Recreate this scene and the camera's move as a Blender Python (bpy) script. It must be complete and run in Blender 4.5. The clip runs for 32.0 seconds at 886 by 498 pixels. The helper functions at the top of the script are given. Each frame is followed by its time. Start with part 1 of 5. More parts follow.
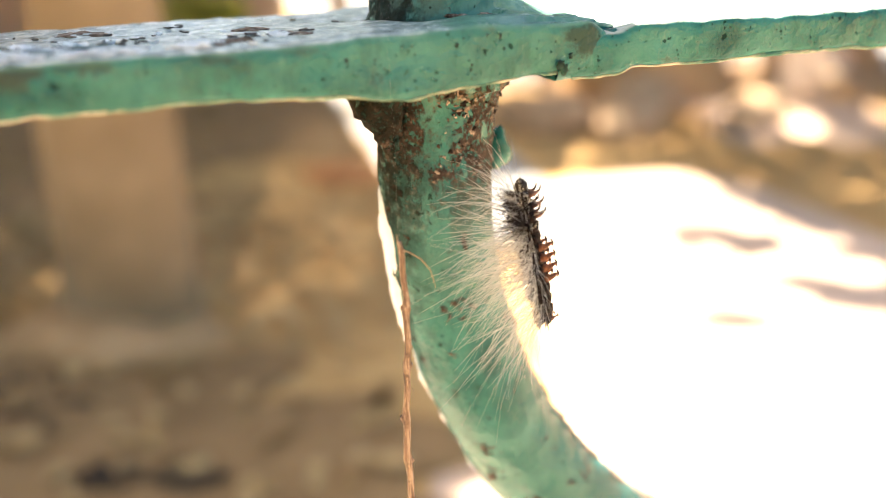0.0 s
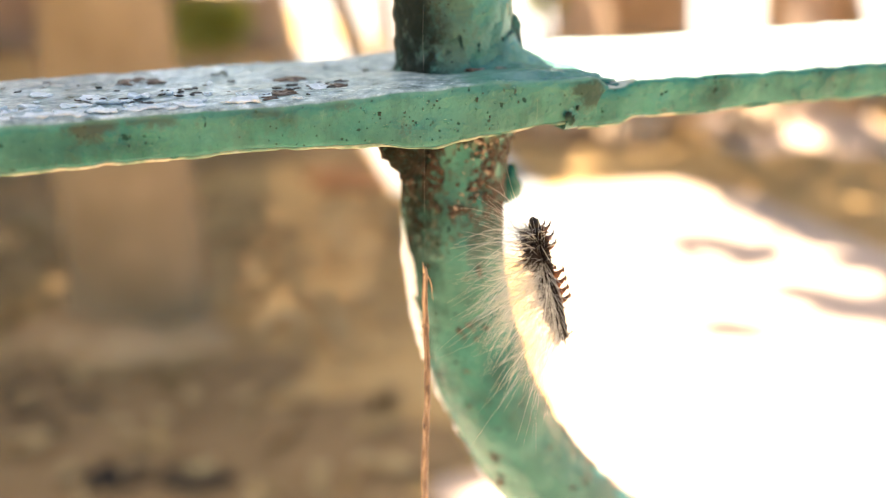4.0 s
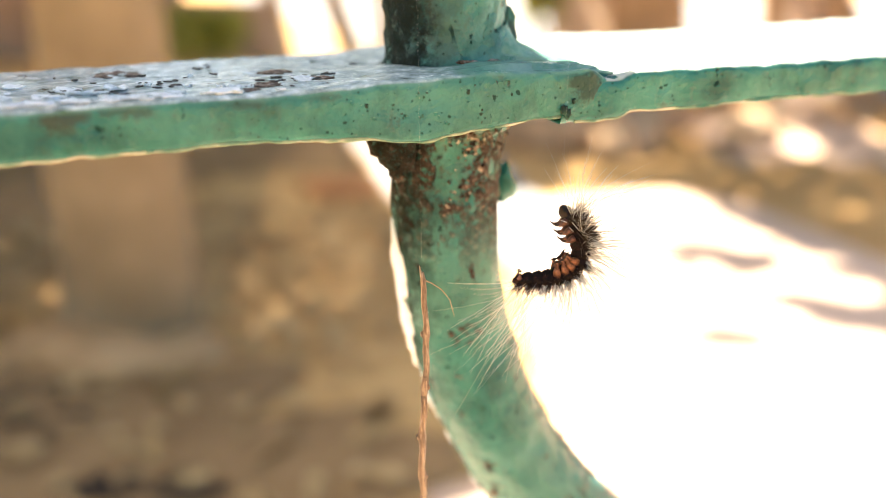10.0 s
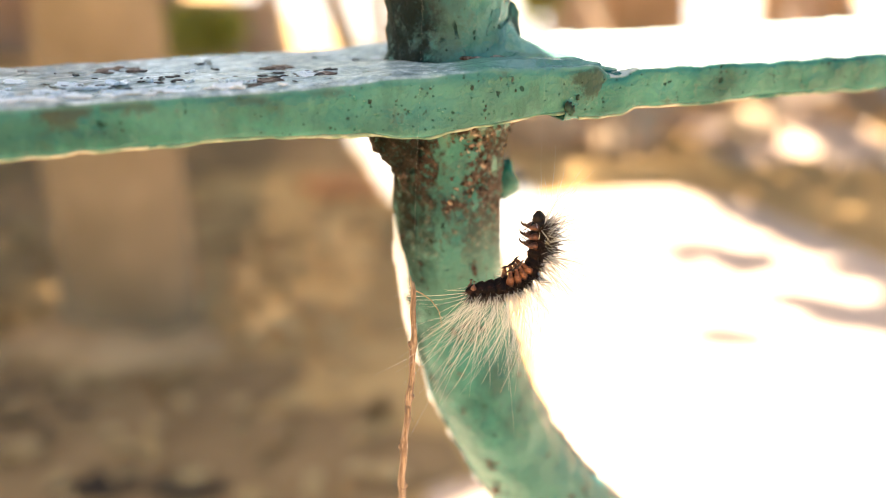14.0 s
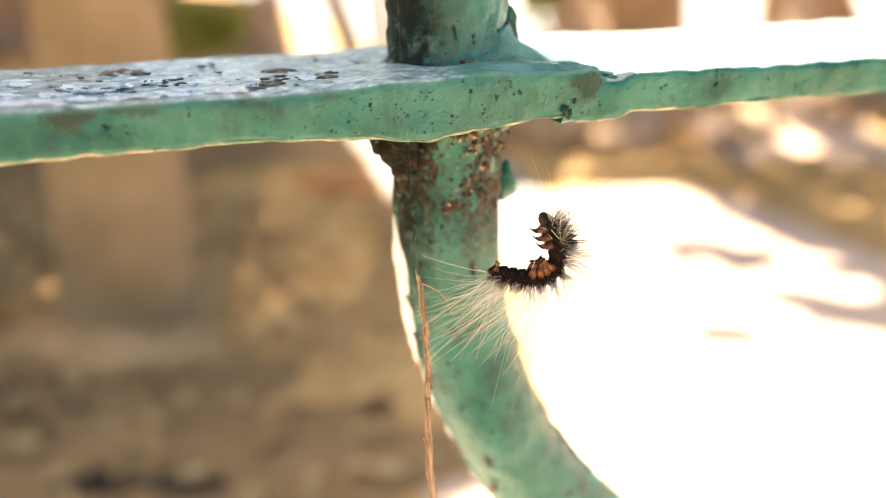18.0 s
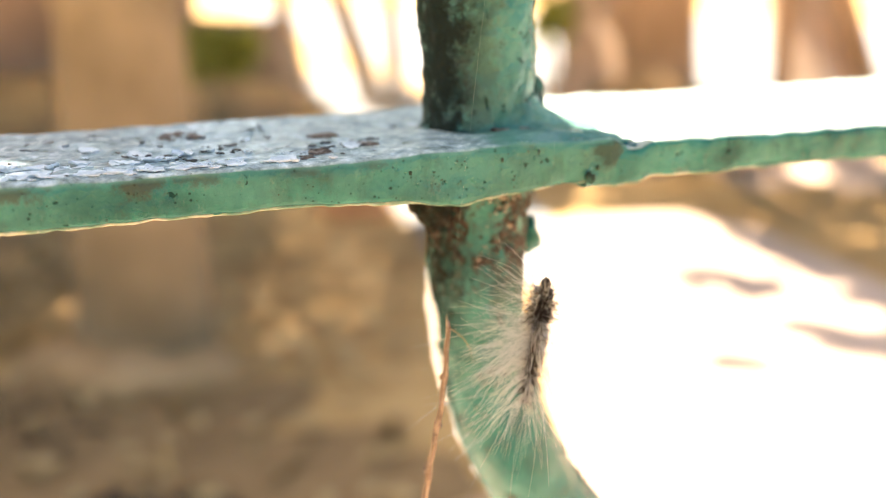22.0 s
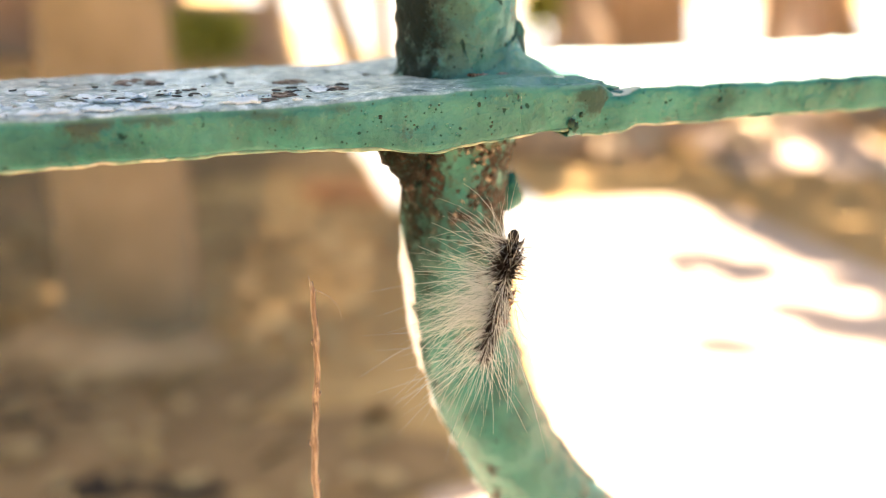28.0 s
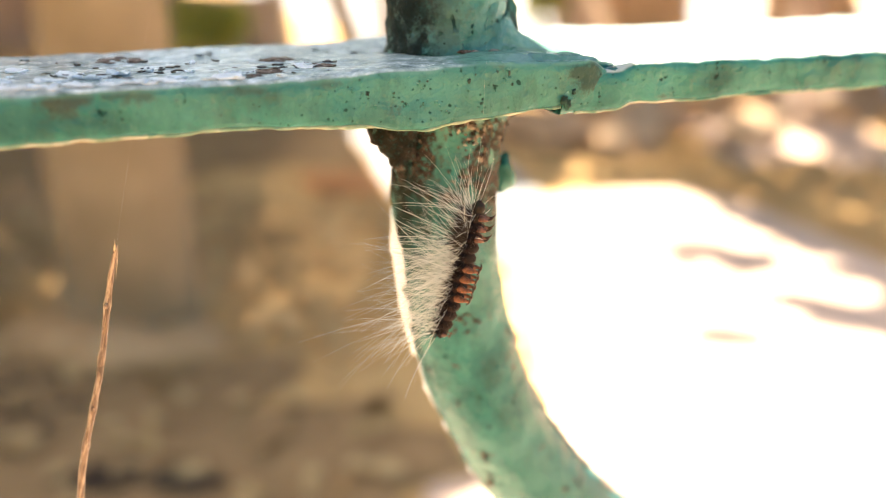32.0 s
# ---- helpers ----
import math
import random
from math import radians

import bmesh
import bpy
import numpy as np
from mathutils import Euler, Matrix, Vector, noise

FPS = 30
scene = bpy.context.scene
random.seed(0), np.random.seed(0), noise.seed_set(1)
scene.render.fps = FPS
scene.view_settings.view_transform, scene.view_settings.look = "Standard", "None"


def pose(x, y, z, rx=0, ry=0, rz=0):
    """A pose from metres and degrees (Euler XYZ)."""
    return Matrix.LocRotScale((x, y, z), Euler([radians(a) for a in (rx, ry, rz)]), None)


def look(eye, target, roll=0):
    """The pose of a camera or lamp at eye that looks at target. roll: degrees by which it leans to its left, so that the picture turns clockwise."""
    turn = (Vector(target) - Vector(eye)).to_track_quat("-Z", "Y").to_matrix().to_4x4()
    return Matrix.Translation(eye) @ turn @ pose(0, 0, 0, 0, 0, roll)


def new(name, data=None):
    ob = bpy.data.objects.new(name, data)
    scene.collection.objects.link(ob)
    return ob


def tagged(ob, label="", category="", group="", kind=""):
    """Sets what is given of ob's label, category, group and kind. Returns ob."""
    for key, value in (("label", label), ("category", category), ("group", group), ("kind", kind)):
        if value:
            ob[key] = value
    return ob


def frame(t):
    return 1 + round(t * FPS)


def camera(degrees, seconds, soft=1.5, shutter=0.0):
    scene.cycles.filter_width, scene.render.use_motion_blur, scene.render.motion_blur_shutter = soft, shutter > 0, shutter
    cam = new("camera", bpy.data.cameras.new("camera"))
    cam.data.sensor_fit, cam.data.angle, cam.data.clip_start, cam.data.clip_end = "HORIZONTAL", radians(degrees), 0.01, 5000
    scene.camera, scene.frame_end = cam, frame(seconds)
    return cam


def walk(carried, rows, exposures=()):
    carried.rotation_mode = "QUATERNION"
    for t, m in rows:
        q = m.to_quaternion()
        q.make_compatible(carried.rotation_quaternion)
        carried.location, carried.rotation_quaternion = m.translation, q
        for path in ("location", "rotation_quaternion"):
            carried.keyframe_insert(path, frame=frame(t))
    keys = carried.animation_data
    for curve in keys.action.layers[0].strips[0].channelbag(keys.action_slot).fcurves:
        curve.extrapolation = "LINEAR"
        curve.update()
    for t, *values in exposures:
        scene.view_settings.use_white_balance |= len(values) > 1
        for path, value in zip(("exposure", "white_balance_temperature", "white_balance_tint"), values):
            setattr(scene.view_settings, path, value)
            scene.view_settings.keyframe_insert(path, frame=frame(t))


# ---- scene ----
cam = camera(50.0, 32.0, soft=1.0)
cam.data.dof.use_dof = True
cam.data.dof.focus_distance = 0.179
cam.data.dof.aperture_fstop = 6.2
cam.data.dof.aperture_blades = 7
# seconds, eye, turn
ROWS = [
    (0, -0.00004, 0.00028, 0.50024, 71.997, -0.104, 0.034),
    (0.5, -0.00195, -0.00402, 0.50463, 72.187, -0.760, -0.134),
    (1, -0.00110, -0.00694, 0.50644, 72.248, -0.788, -0.184),
    (1.5, -0.00213, -0.01017, 0.50842, 72.472, -0.743, -0.086),
    (2, -0.00366, -0.01271, 0.50948, 72.450, -0.676, 0.145),
    (2.5, -0.00332, -0.01339, 0.50975, 72.222, -0.756, 0.219),
    (3, -0.00349, -0.01156, 0.50777, 71.995, -0.884, 0.086),
    (3.5, -0.00353, -0.01423, 0.50967, 72.233, -0.804, 0.116),
    (5.5, -0.00723, -0.02129, 0.51363, 71.966, -0.741, 0.484),
    (6, -0.00788, -0.02075, 0.51403, 72.144, -0.806, 0.547),
    (6.5, -0.00506, -0.01400, 0.50800, 71.851, -1.014, -0.346),
    (7, -0.00377, -0.00981, 0.50510, 72.203, -0.878, -0.308),
    (7.5, -0.00325, -0.00883, 0.50447, 72.301, -0.725, -0.111),
    (8, -0.00370, -0.01042, 0.50658, 72.464, -0.758, -0.026),
    (8.5, -0.00346, -0.00723, 0.50336, 72.166, -0.675, 0.013),
    (9, -0.00347, -0.01006, 0.50563, 72.559, -0.648, 0.011),
    (9.5, -0.00279, -0.01128, 0.50699, 72.677, -0.775, -0.088),
    (10, -0.00269, -0.01050, 0.50727, 72.779, -0.757, 0.025),
    (10.5, -0.00290, -0.01185, 0.50845, 72.847, -0.711, 0.074),
    (11, -0.00484, -0.01155, 0.50799, 72.777, -0.771, 0.183),
    (11.5, -0.00451, -0.01192, 0.50865, 72.869, -0.766, 0.139),
    (12, -0.00297, -0.01287, 0.50966, 73.088, -0.949, -0.013),
    (12.5, -0.00429, -0.01297, 0.50967, 73.094, -0.901, 0.016),
    (13, -0.00426, -0.01058, 0.50720, 72.784, -0.822, 0.049),
    (13.5, -0.00399, -0.00968, 0.50652, 72.738, -0.870, -0.041),
    (15.5, -0.00300, -0.01139, 0.50718, 72.804, -0.947, -0.024),
    (16, -0.00318, -0.01255, 0.50866, 72.849, -1.040, -0.000),
    (16.5, -0.00335, -0.01435, 0.51003, 72.834, -1.262, -0.232),
    (17, -0.00326, -0.01566, 0.51101, 72.997, -1.249, -0.169),
    (17.5, -0.00236, -0.01427, 0.50918, 72.804, -1.058, -0.159),
    (18, -0.00347, -0.01239, 0.50824, 72.523, -1.019, -0.026),
    (18.5, -0.00305, -0.01232, 0.50758, 72.557, -1.016, -0.124),
    (19, -0.00351, -0.01629, 0.51079, 72.871, -1.217, -0.118),
    (19.5, -0.00357, -0.01694, 0.51168, 73.004, -1.304, -0.328),
    (20, -0.00377, -0.01731, 0.51192, 73.024, -1.245, -0.265),
    (20.5, -0.00458, -0.01798, 0.51247, 72.942, -1.303, 0.010),
    (21, -0.00508, -0.01964, 0.51372, 73.029, -1.315, 0.148),
    (21.5, -0.00663, -0.02367, 0.51797, 73.596, -1.405, 0.141),
    (22, -0.00843, -0.02446, 0.51926, 73.781, -1.340, 0.656),
    (22.5, -0.00617, -0.01708, 0.51217, 72.864, -1.440, 0.274),
    (23, -0.00529, -0.01459, 0.50946, 72.556, -1.289, 0.205),
    (23.5, -0.00445, -0.01421, 0.50840, 72.648, -1.240, 0.089),
    (24, -0.00300, -0.01249, 0.50680, 72.602, -1.398, -0.240),
    (24.5, -0.00233, -0.00945, 0.50382, 72.575, -1.179, -0.041),
    (26.5, -0.00357, -0.01185, 0.50584, 72.806, -1.529, 0.032),
    (27, -0.00349, -0.01191, 0.50586, 72.668, -1.462, 0.052),
    (27.5, -0.00615, -0.01291, 0.50764, 72.856, -1.484, 0.201),
    (28, -0.00497, -0.01499, 0.50926, 73.057, -1.550, 0.114),
    (28.5, -0.00422, -0.01715, 0.51060, 73.216, -1.616, 0.057),
    (29, -0.00560, -0.01985, 0.51398, 73.523, -1.766, 0.281),
    (29.5, -0.00768, -0.02082, 0.51548, 73.528, -1.910, 0.312),
    (30, -0.00657, -0.01991, 0.51419, 73.329, -1.892, 0.273),
    (30.5, -0.00587, -0.02025, 0.51416, 73.473, -1.838, 0.318),
    (31, -0.00530, -0.01951, 0.51363, 73.495, -1.766, 0.101),
    (31.5, -0.00490, -0.01669, 0.51116, 73.087, -1.591, 0.176),
    (32, -0.00251, -0.01178, 0.50596, 72.593, -1.423, 0.210),
]
walk(cam, [(t, pose(x, y, z, rx, ry, rz)) for t, x, y, z, rx, ry, rz in ROWS], exposures=((0.0, 2.7, 7420, 12), (32.0, 2.7, 7420, 12)))

# ---------- world, sun, exposure ----------
SUN = Vector((-0.47, 0.353, 0.809)).normalized()
world = bpy.data.worlds.new("world")
scene.world = world
world.use_nodes = True
wn = world.node_tree
sky = wn.nodes.new("ShaderNodeTexSky")
sky.sky_type = "NISHITA"
sky.sun_disc = False
sky.sun_elevation = math.asin(SUN.z)
sky.sun_rotation = math.atan2(SUN.x, SUN.y)
sky.air_density, sky.dust_density = 1.0, 2.0
wn.links.new(sky.outputs[0], wn.nodes["Background"].inputs[0])
wn.nodes["Background"].inputs[1].default_value = 0.062
sun = new("sun", bpy.data.lights.new("sun", "SUN"))
sun.data.energy, sun.data.angle, sun.data.color = 5.0, radians(0.53), (1.0, 0.95, 0.87)
sun.matrix_world = look(SUN * 6, (0, 0, 0))


# ---------- materials ----------
def material(name, rough=0.6, metal=0.0):
    m = bpy.data.materials.new(name)
    m.use_nodes = True
    b = m.node_tree.nodes["Principled BSDF"]
    b.inputs["Roughness"].default_value = rough
    b.inputs["Metallic"].default_value = metal
    return m, m.node_tree, b


def noise_node(nt, scale, detail=4, rough=0.6, coord=None):
    n = nt.nodes.new("ShaderNodeTexNoise")
    n.inputs["Scale"].default_value = scale
    n.inputs["Detail"].default_value = detail
    n.inputs["Roughness"].default_value = rough
    if coord is not None:
        nt.links.new(coord, n.inputs["Vector"])
    return n.outputs["Fac"]


def ramp(nt, fac, stops):
    r = nt.nodes.new("ShaderNodeValToRGB")
    e = r.color_ramp.elements
    while len(e) < len(stops):
        e.new(0.5)
    for el, (p, c) in zip(e, stops):
        el.position = p
        el.color = (*c, 1) if len(c) == 3 else c
    nt.links.new(fac, r.inputs["Fac"])
    return r.outputs["Color"]


def mix(nt, fac, a, b):
    m = nt.nodes.new("ShaderNodeMix")
    m.data_type = "RGBA"
    for sock, v in ((0, fac), (6, a), (7, b)):
        if isinstance(v, (int, float)):
            m.inputs[sock].default_value = v
        elif isinstance(v, tuple):
            m.inputs[sock].default_value = (*v, 1)
        else:
            nt.links.new(v, m.inputs[sock])
    return m.outputs[2]


def maths(nt, op, a, b=0.0):
    m = nt.nodes.new("ShaderNodeMath")
    m.operation = op
    m.use_clamp = op in ("MULTIPLY", "ADD", "SUBTRACT")
    for i, v in enumerate((a, b)):
        if isinstance(v, (int, float)):
            m.inputs[i].default_value = v
        else:
            nt.links.new(v, m.inputs[i])
    return m.outputs[0]


def plain_add(nt, a, b, k):
    """a + k * b, unclamped."""
    m = nt.nodes.new("ShaderNodeMath")
    m.operation = "MULTIPLY_ADD"
    nt.links.new(b, m.inputs[0])
    m.inputs[1].default_value = k
    nt.links.new(a, m.inputs[2])
    return m.outputs[0]


def bump(nt, bsdf, height, strength, distance):
    b = nt.nodes.new("ShaderNodeBump")
    b.inputs["Strength"].default_value = strength
    b.inputs["Distance"].default_value = distance
    nt.links.new(height, b.inputs["Height"])
    nt.links.new(b.outputs[0], bsdf.inputs["Normal"])


def coords(nt):
    c = nt.nodes.new("ShaderNodeTexCoord")
    return c.outputs["Object"]


def axis_of(nt, co, axis):
    s = nt.nodes.new("ShaderNodeSeparateXYZ")
    nt.links.new(co, s.inputs[0])
    return s.outputs[axis]


def span(nt, value, lo, hi):
    m = nt.nodes.new("ShaderNodeMapRange")
    m.interpolation_type = "SMOOTHSTEP"
    m.inputs[1].default_value, m.inputs[2].default_value = lo, hi
    nt.links.new(value, m.inputs[0])
    return m.outputs[0]


def green_paint(name, rust=0.0, soot_shade=0.0, rust_band=None, dark_side=None, chips=0.0, lit_dust=0.0, pale=False, cracks=0.0, top_pale=0.0, fade=0.0, dots=0.35, stains=()):
    """Old glossy green enamel: brush-worn tone, dark pits, rust spots, and rust in a band of height."""
    m, nt, b = material(name, 0.38)
    b.inputs["Specular IOR Level"].default_value = 0.38
    co = coords(nt)
    tone = noise_node(nt, 70, 5, 0.6, co)
    base = ramp(nt, tone, [(0.34, (0.005, 0.075, 0.074)), (0.5, (0.02, 0.147, 0.135)), (0.66, (0.042, 0.217, 0.197))])
    wash = noise_node(nt, 22, 3, 0.5, co)
    base = mix(nt, span(nt, wash, 0.5, 0.75), base, (0.04, 0.205, 0.19))
    if fade:
        base = mix(nt, maths(nt, "MULTIPLY", span(nt, noise_node(nt, 45, 4, 0.6, co), 0.35, 0.6), fade), base, (0.07, 0.215, 0.192))
    # scuffs and uneven brushwork
    grain = nt.nodes.new("ShaderNodeMapping")
    grain.inputs["Scale"].default_value = (1.0, 1.0, 0.45)
    nt.links.new(co, grain.inputs["Vector"])
    dull = span(nt, noise_node(nt, 240, 7, 0.75, grain.outputs[0]), 0.5, 0.66)
    base = mix(nt, maths(nt, "MULTIPLY", dull, 0.34), base, (0.008, 0.055, 0.048))
    scuff = span(nt, noise_node(nt, 310, 6, 0.7, grain.outputs[0]), 0.6, 0.7)
    base = mix(nt, maths(nt, "MULTIPLY", scuff, 0.4), base, (0.12, 0.26, 0.205))
    # pits and specks
    keep = span(nt, noise_node(nt, 34, 3, 0.6, co), 0.41, 0.51)
    cells = nt.nodes.new("ShaderNodeTexVoronoi")
    cells.inputs["Scale"].default_value = 880
    nt.links.new(co, cells.inputs["Vector"])
    some = maths(nt, "GREATER_THAN", axis_of(nt, cells.outputs["Color"], 0), dots)
    size = plain_add(nt, cells.outputs["Distance"], axis_of(nt, cells.outputs["Color"], 1), 0.16)
    dot = maths(nt, "SUBTRACT", 1.0, span(nt, plain_add(nt, size, noise_node(nt, 1100, 3, 0.6, co), 0.55), 0.42, 0.52))
    speck = maths(nt, "MULTIPLY", maths(nt, "MULTIPLY", dot, some), keep)
    pit = span(nt, noise_node(nt, 480, 2, 0.4, co), 0.71, 0.73)
    speck = maths(nt, "ADD", speck, pit)
    base = mix(nt, maths(nt, "MULTIPLY", speck, 0.75), base, (0.005, 0.013, 0.011))
    matt = speck
    grime = span(nt, noise_node(nt, 130, 6, 0.7, co), 0.6, 0.72)
    base = mix(nt, maths(nt, "MULTIPLY", grime, 0.55), base, (0.05, 0.045, 0.03))
    height = maths(nt, "SUBTRACT", plain_add(nt, noise_node(nt, 180, 5, 0.55, co), noise_node(nt, 760, 3, 0.6, co), 0.22), maths(nt, "MULTIPLY", speck, 1.0))
    rusty = span(nt, noise_node(nt, 150, 6, 0.7, co), 0.7 - rust, 0.74 - rust)
    if rust_band:
        lo, hi = rust_band
        z = axis_of(nt, co, 2)
        band = span(nt, plain_add(nt, z, noise_node(nt, 60, 4, 0.6, co), 0.03), lo + 0.015, hi + 0.015)
        heavy = maths(nt, "MULTIPLY", span(nt, noise_node(nt, 900, 4, 0.7, co), 0.4, 0.47), span(nt, noise_node(nt, 150, 6, 0.7, grain.outputs[0]), 0.43, 0.49))
        rusty = maths(nt, "ADD", rusty, maths(nt, "MULTIPLY", band, heavy))
    rustcol = ramp(nt, noise_node(nt, 620, 5, 0.75, co), [(0.38, (0.017, 0.013, 0.011)), (0.52, (0.05, 0.037, 0.031)), (0.62, (0.15, 0.106, 0.084)), (0.7, (0.44, 0.35, 0.28))])
    base = mix(nt, rusty, base, rustcol)
    for (cx, cy, cz), (ax, ay, az), colour, amount in stains:
        off = nt.nodes.new("ShaderNodeVectorMath")
        off.operation = "SUBTRACT"
        nt.links.new(co, off.inputs[0])
        off.inputs[1].default_value = (cx, cy, cz)
        wide = nt.nodes.new("ShaderNodeVectorMath")
        wide.operation = "DIVIDE"
        nt.links.new(off.outputs[0], wide.inputs[0])
        wide.inputs[1].default_value = (ax, ay, az)
        far = nt.nodes.new("ShaderNodeVectorMath")
        far.operation = "LENGTH"
        nt.links.new(wide.outputs[0], far.inputs[0])
        rag = plain_add(nt, far.outputs["Value"], noise_node(nt, 330, 7, 0.75, co), 3.2)
        spot = maths(nt, "SUBTRACT", 1.0, span(nt, rag, 1.95, 2.75))
        base = mix(nt, maths(nt, "MULTIPLY", spot, amount), base, colour)
        grime = maths(nt, "ADD", grime, maths(nt, "MULTIPLY", spot, amount))
    # one side darkened: crust above the rail, grime and painted form shade below
    if dark_side:
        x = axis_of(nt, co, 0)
        lo, hi = dark_side
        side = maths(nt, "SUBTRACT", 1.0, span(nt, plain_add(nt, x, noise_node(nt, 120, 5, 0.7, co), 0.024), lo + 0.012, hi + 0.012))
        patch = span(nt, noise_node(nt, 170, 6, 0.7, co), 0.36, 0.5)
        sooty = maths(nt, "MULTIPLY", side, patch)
        base = mix(nt, maths(nt, "MULTIPLY", sooty, soot_shade), base, (0.011, 0.013, 0.011))
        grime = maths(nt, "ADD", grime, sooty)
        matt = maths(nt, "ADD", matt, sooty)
    # paler green on faces that turn upward
    if top_pale:
        g = nt.nodes.new("ShaderNodeNewGeometry")
        upz = axis_of(nt, g.outputs["Normal"], 2)
        lie = span(nt, plain_add(nt, upz, noise_node(nt, 80, 5, 0.7, co), 0.3), 0.3, 0.9)
        top_palecol = ramp(nt, noise_node(nt, 110, 5, 0.7, co), [(0.36, (0.1, 0.28, 0.2)), (0.64, (0.27, 0.47, 0.36))])
        base = mix(nt, maths(nt, "MULTIPLY", lie, top_pale), base, top_palecol)
    # dust on upward faces, its blue tone standing for reflected sky
    if lit_dust:
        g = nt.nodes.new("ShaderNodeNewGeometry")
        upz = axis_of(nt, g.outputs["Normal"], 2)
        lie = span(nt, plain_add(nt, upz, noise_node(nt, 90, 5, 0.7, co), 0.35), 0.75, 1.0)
        lit_dustcol = ramp(nt, noise_node(nt, 260, 5, 0.7, co), [(0.32, (0.02, 0.02, 0.022)), (0.37, (0.19, 0.24, 0.26)), (0.54, (0.47, 0.57, 0.62)), (0.64, (0.78, 0.86, 0.92))])
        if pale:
            # pale variant puts the sunlit top's whiteness into the colour
            lit_dustcol = ramp(nt, noise_node(nt, 120, 5, 0.7, co), [(0.35, (0.4, 0.47, 0.42)), (0.65, (0.58, 0.62, 0.57))])
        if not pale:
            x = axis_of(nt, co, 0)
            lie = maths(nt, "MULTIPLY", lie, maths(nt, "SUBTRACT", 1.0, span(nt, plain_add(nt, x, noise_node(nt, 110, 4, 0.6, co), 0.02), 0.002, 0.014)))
        base = mix(nt, maths(nt, "MULTIPLY", lie, lit_dust), base, lit_dustcol)
    if cracks:
        mp = nt.nodes.new("ShaderNodeMapping")
        mp.inputs["Scale"].default_value = (1.0, 1.0, 0.35)
        nt.links.new(co, mp.inputs["Vector"])
        warp = nt.nodes.new("ShaderNodeTexNoise")
        warp.inputs["Scale"].default_value = 160
        nt.links.new(mp.outputs[0], warp.inputs["Vector"])
        add = nt.nodes.new("ShaderNodeVectorMath")
        add.operation = "MULTIPLY_ADD"
        nt.links.new(warp.outputs["Color"], add.inputs[0])
        add.inputs[1].default_value = (0.006, 0.006, 0.006)
        nt.links.new(mp.outputs[0], add.inputs[2])
        cr = nt.nodes.new("ShaderNodeTexVoronoi")
        cr.feature = "DISTANCE_TO_EDGE"
        cr.inputs["Scale"].default_value = 130
        nt.links.new(add.outputs[0], cr.inputs["Vector"])
        line = maths(nt, "MULTIPLY", maths(nt, "LESS_THAN", cr.outputs["Distance"], 0.012), span(nt, noise_node(nt, 88, 3, 0.6, co), 0.51, 0.57))
        base = mix(nt, maths(nt, "MULTIPLY", line, cracks), base, (0.006, 0.008, 0.007))
        height = maths(nt, "SUBTRACT", height, maths(nt, "MULTIPLY", line, 0.5))
        matt = maths(nt, "ADD", matt, line)
    if chips:
        z = span(nt, noise_node(nt, 55, 5, 0.65, co), 0.6, 0.64)
        base = mix(nt, maths(nt, "MULTIPLY", z, chips), base, (0.05, 0.035, 0.028))
    nt.links.new(base, b.inputs["Base Color"])
    r2 = nt.nodes.new("ShaderNodeMapRange")
    nt.links.new(matt, r2.inputs[0])
    r2.inputs[3].default_value, r2.inputs[4].default_value = 0.25, 0.03
    nt.links.new(r2.outputs[0], b.inputs["Specular IOR Level"])
    r = nt.nodes.new("ShaderNodeMapRange")
    nt.links.new(maths(nt, "ADD", rusty, maths(nt, "MULTIPLY", grime, 0.5)), r.inputs[0])
    r.inputs[3].default_value, r.inputs[4].default_value = 0.26, 0.85
    nt.links.new(r.outputs[0], b.inputs["Roughness"])
    bump(nt, b, maths(nt, "ADD", height, maths(nt, "MULTIPLY", rusty, 0.35)), 0.8, 0.0014)
    return m


def varied(name, stops, scale, rough=0.8, bump_d=0.0, spec=0.4, detail=5, scale2=None):
    m, nt, b = material(name, rough)
    co = coords(nt)
    f = noise_node(nt, scale, detail, 0.65, co)
    if scale2:
        f = maths(nt, "ADD", maths(nt, "MULTIPLY", f, 0.55), maths(nt, "MULTIPLY", noise_node(nt, scale2, 4, 0.6, co), 0.45))
    nt.links.new(ramp(nt, f, stops), b.inputs["Base Color"])
    b.inputs["Specular IOR Level"].default_value = spec
    if bump_d:
        bump(nt, b, noise_node(nt, scale * 3, 5, 0.65, co), 0.6, bump_d)
    return m


U = Vector((0.9438, 0.3305, 0))     # along the rail
N = Vector((-0.3305, 0.9438, 0))    # from its front face to its back
D0 = 0.1561
ROD_S, ROD_D = 0.0626, 0.0275


def rail_point(s, depth, z):
    p = U * s + N * (D0 + depth)
    return Vector((p.x, p.y, z))


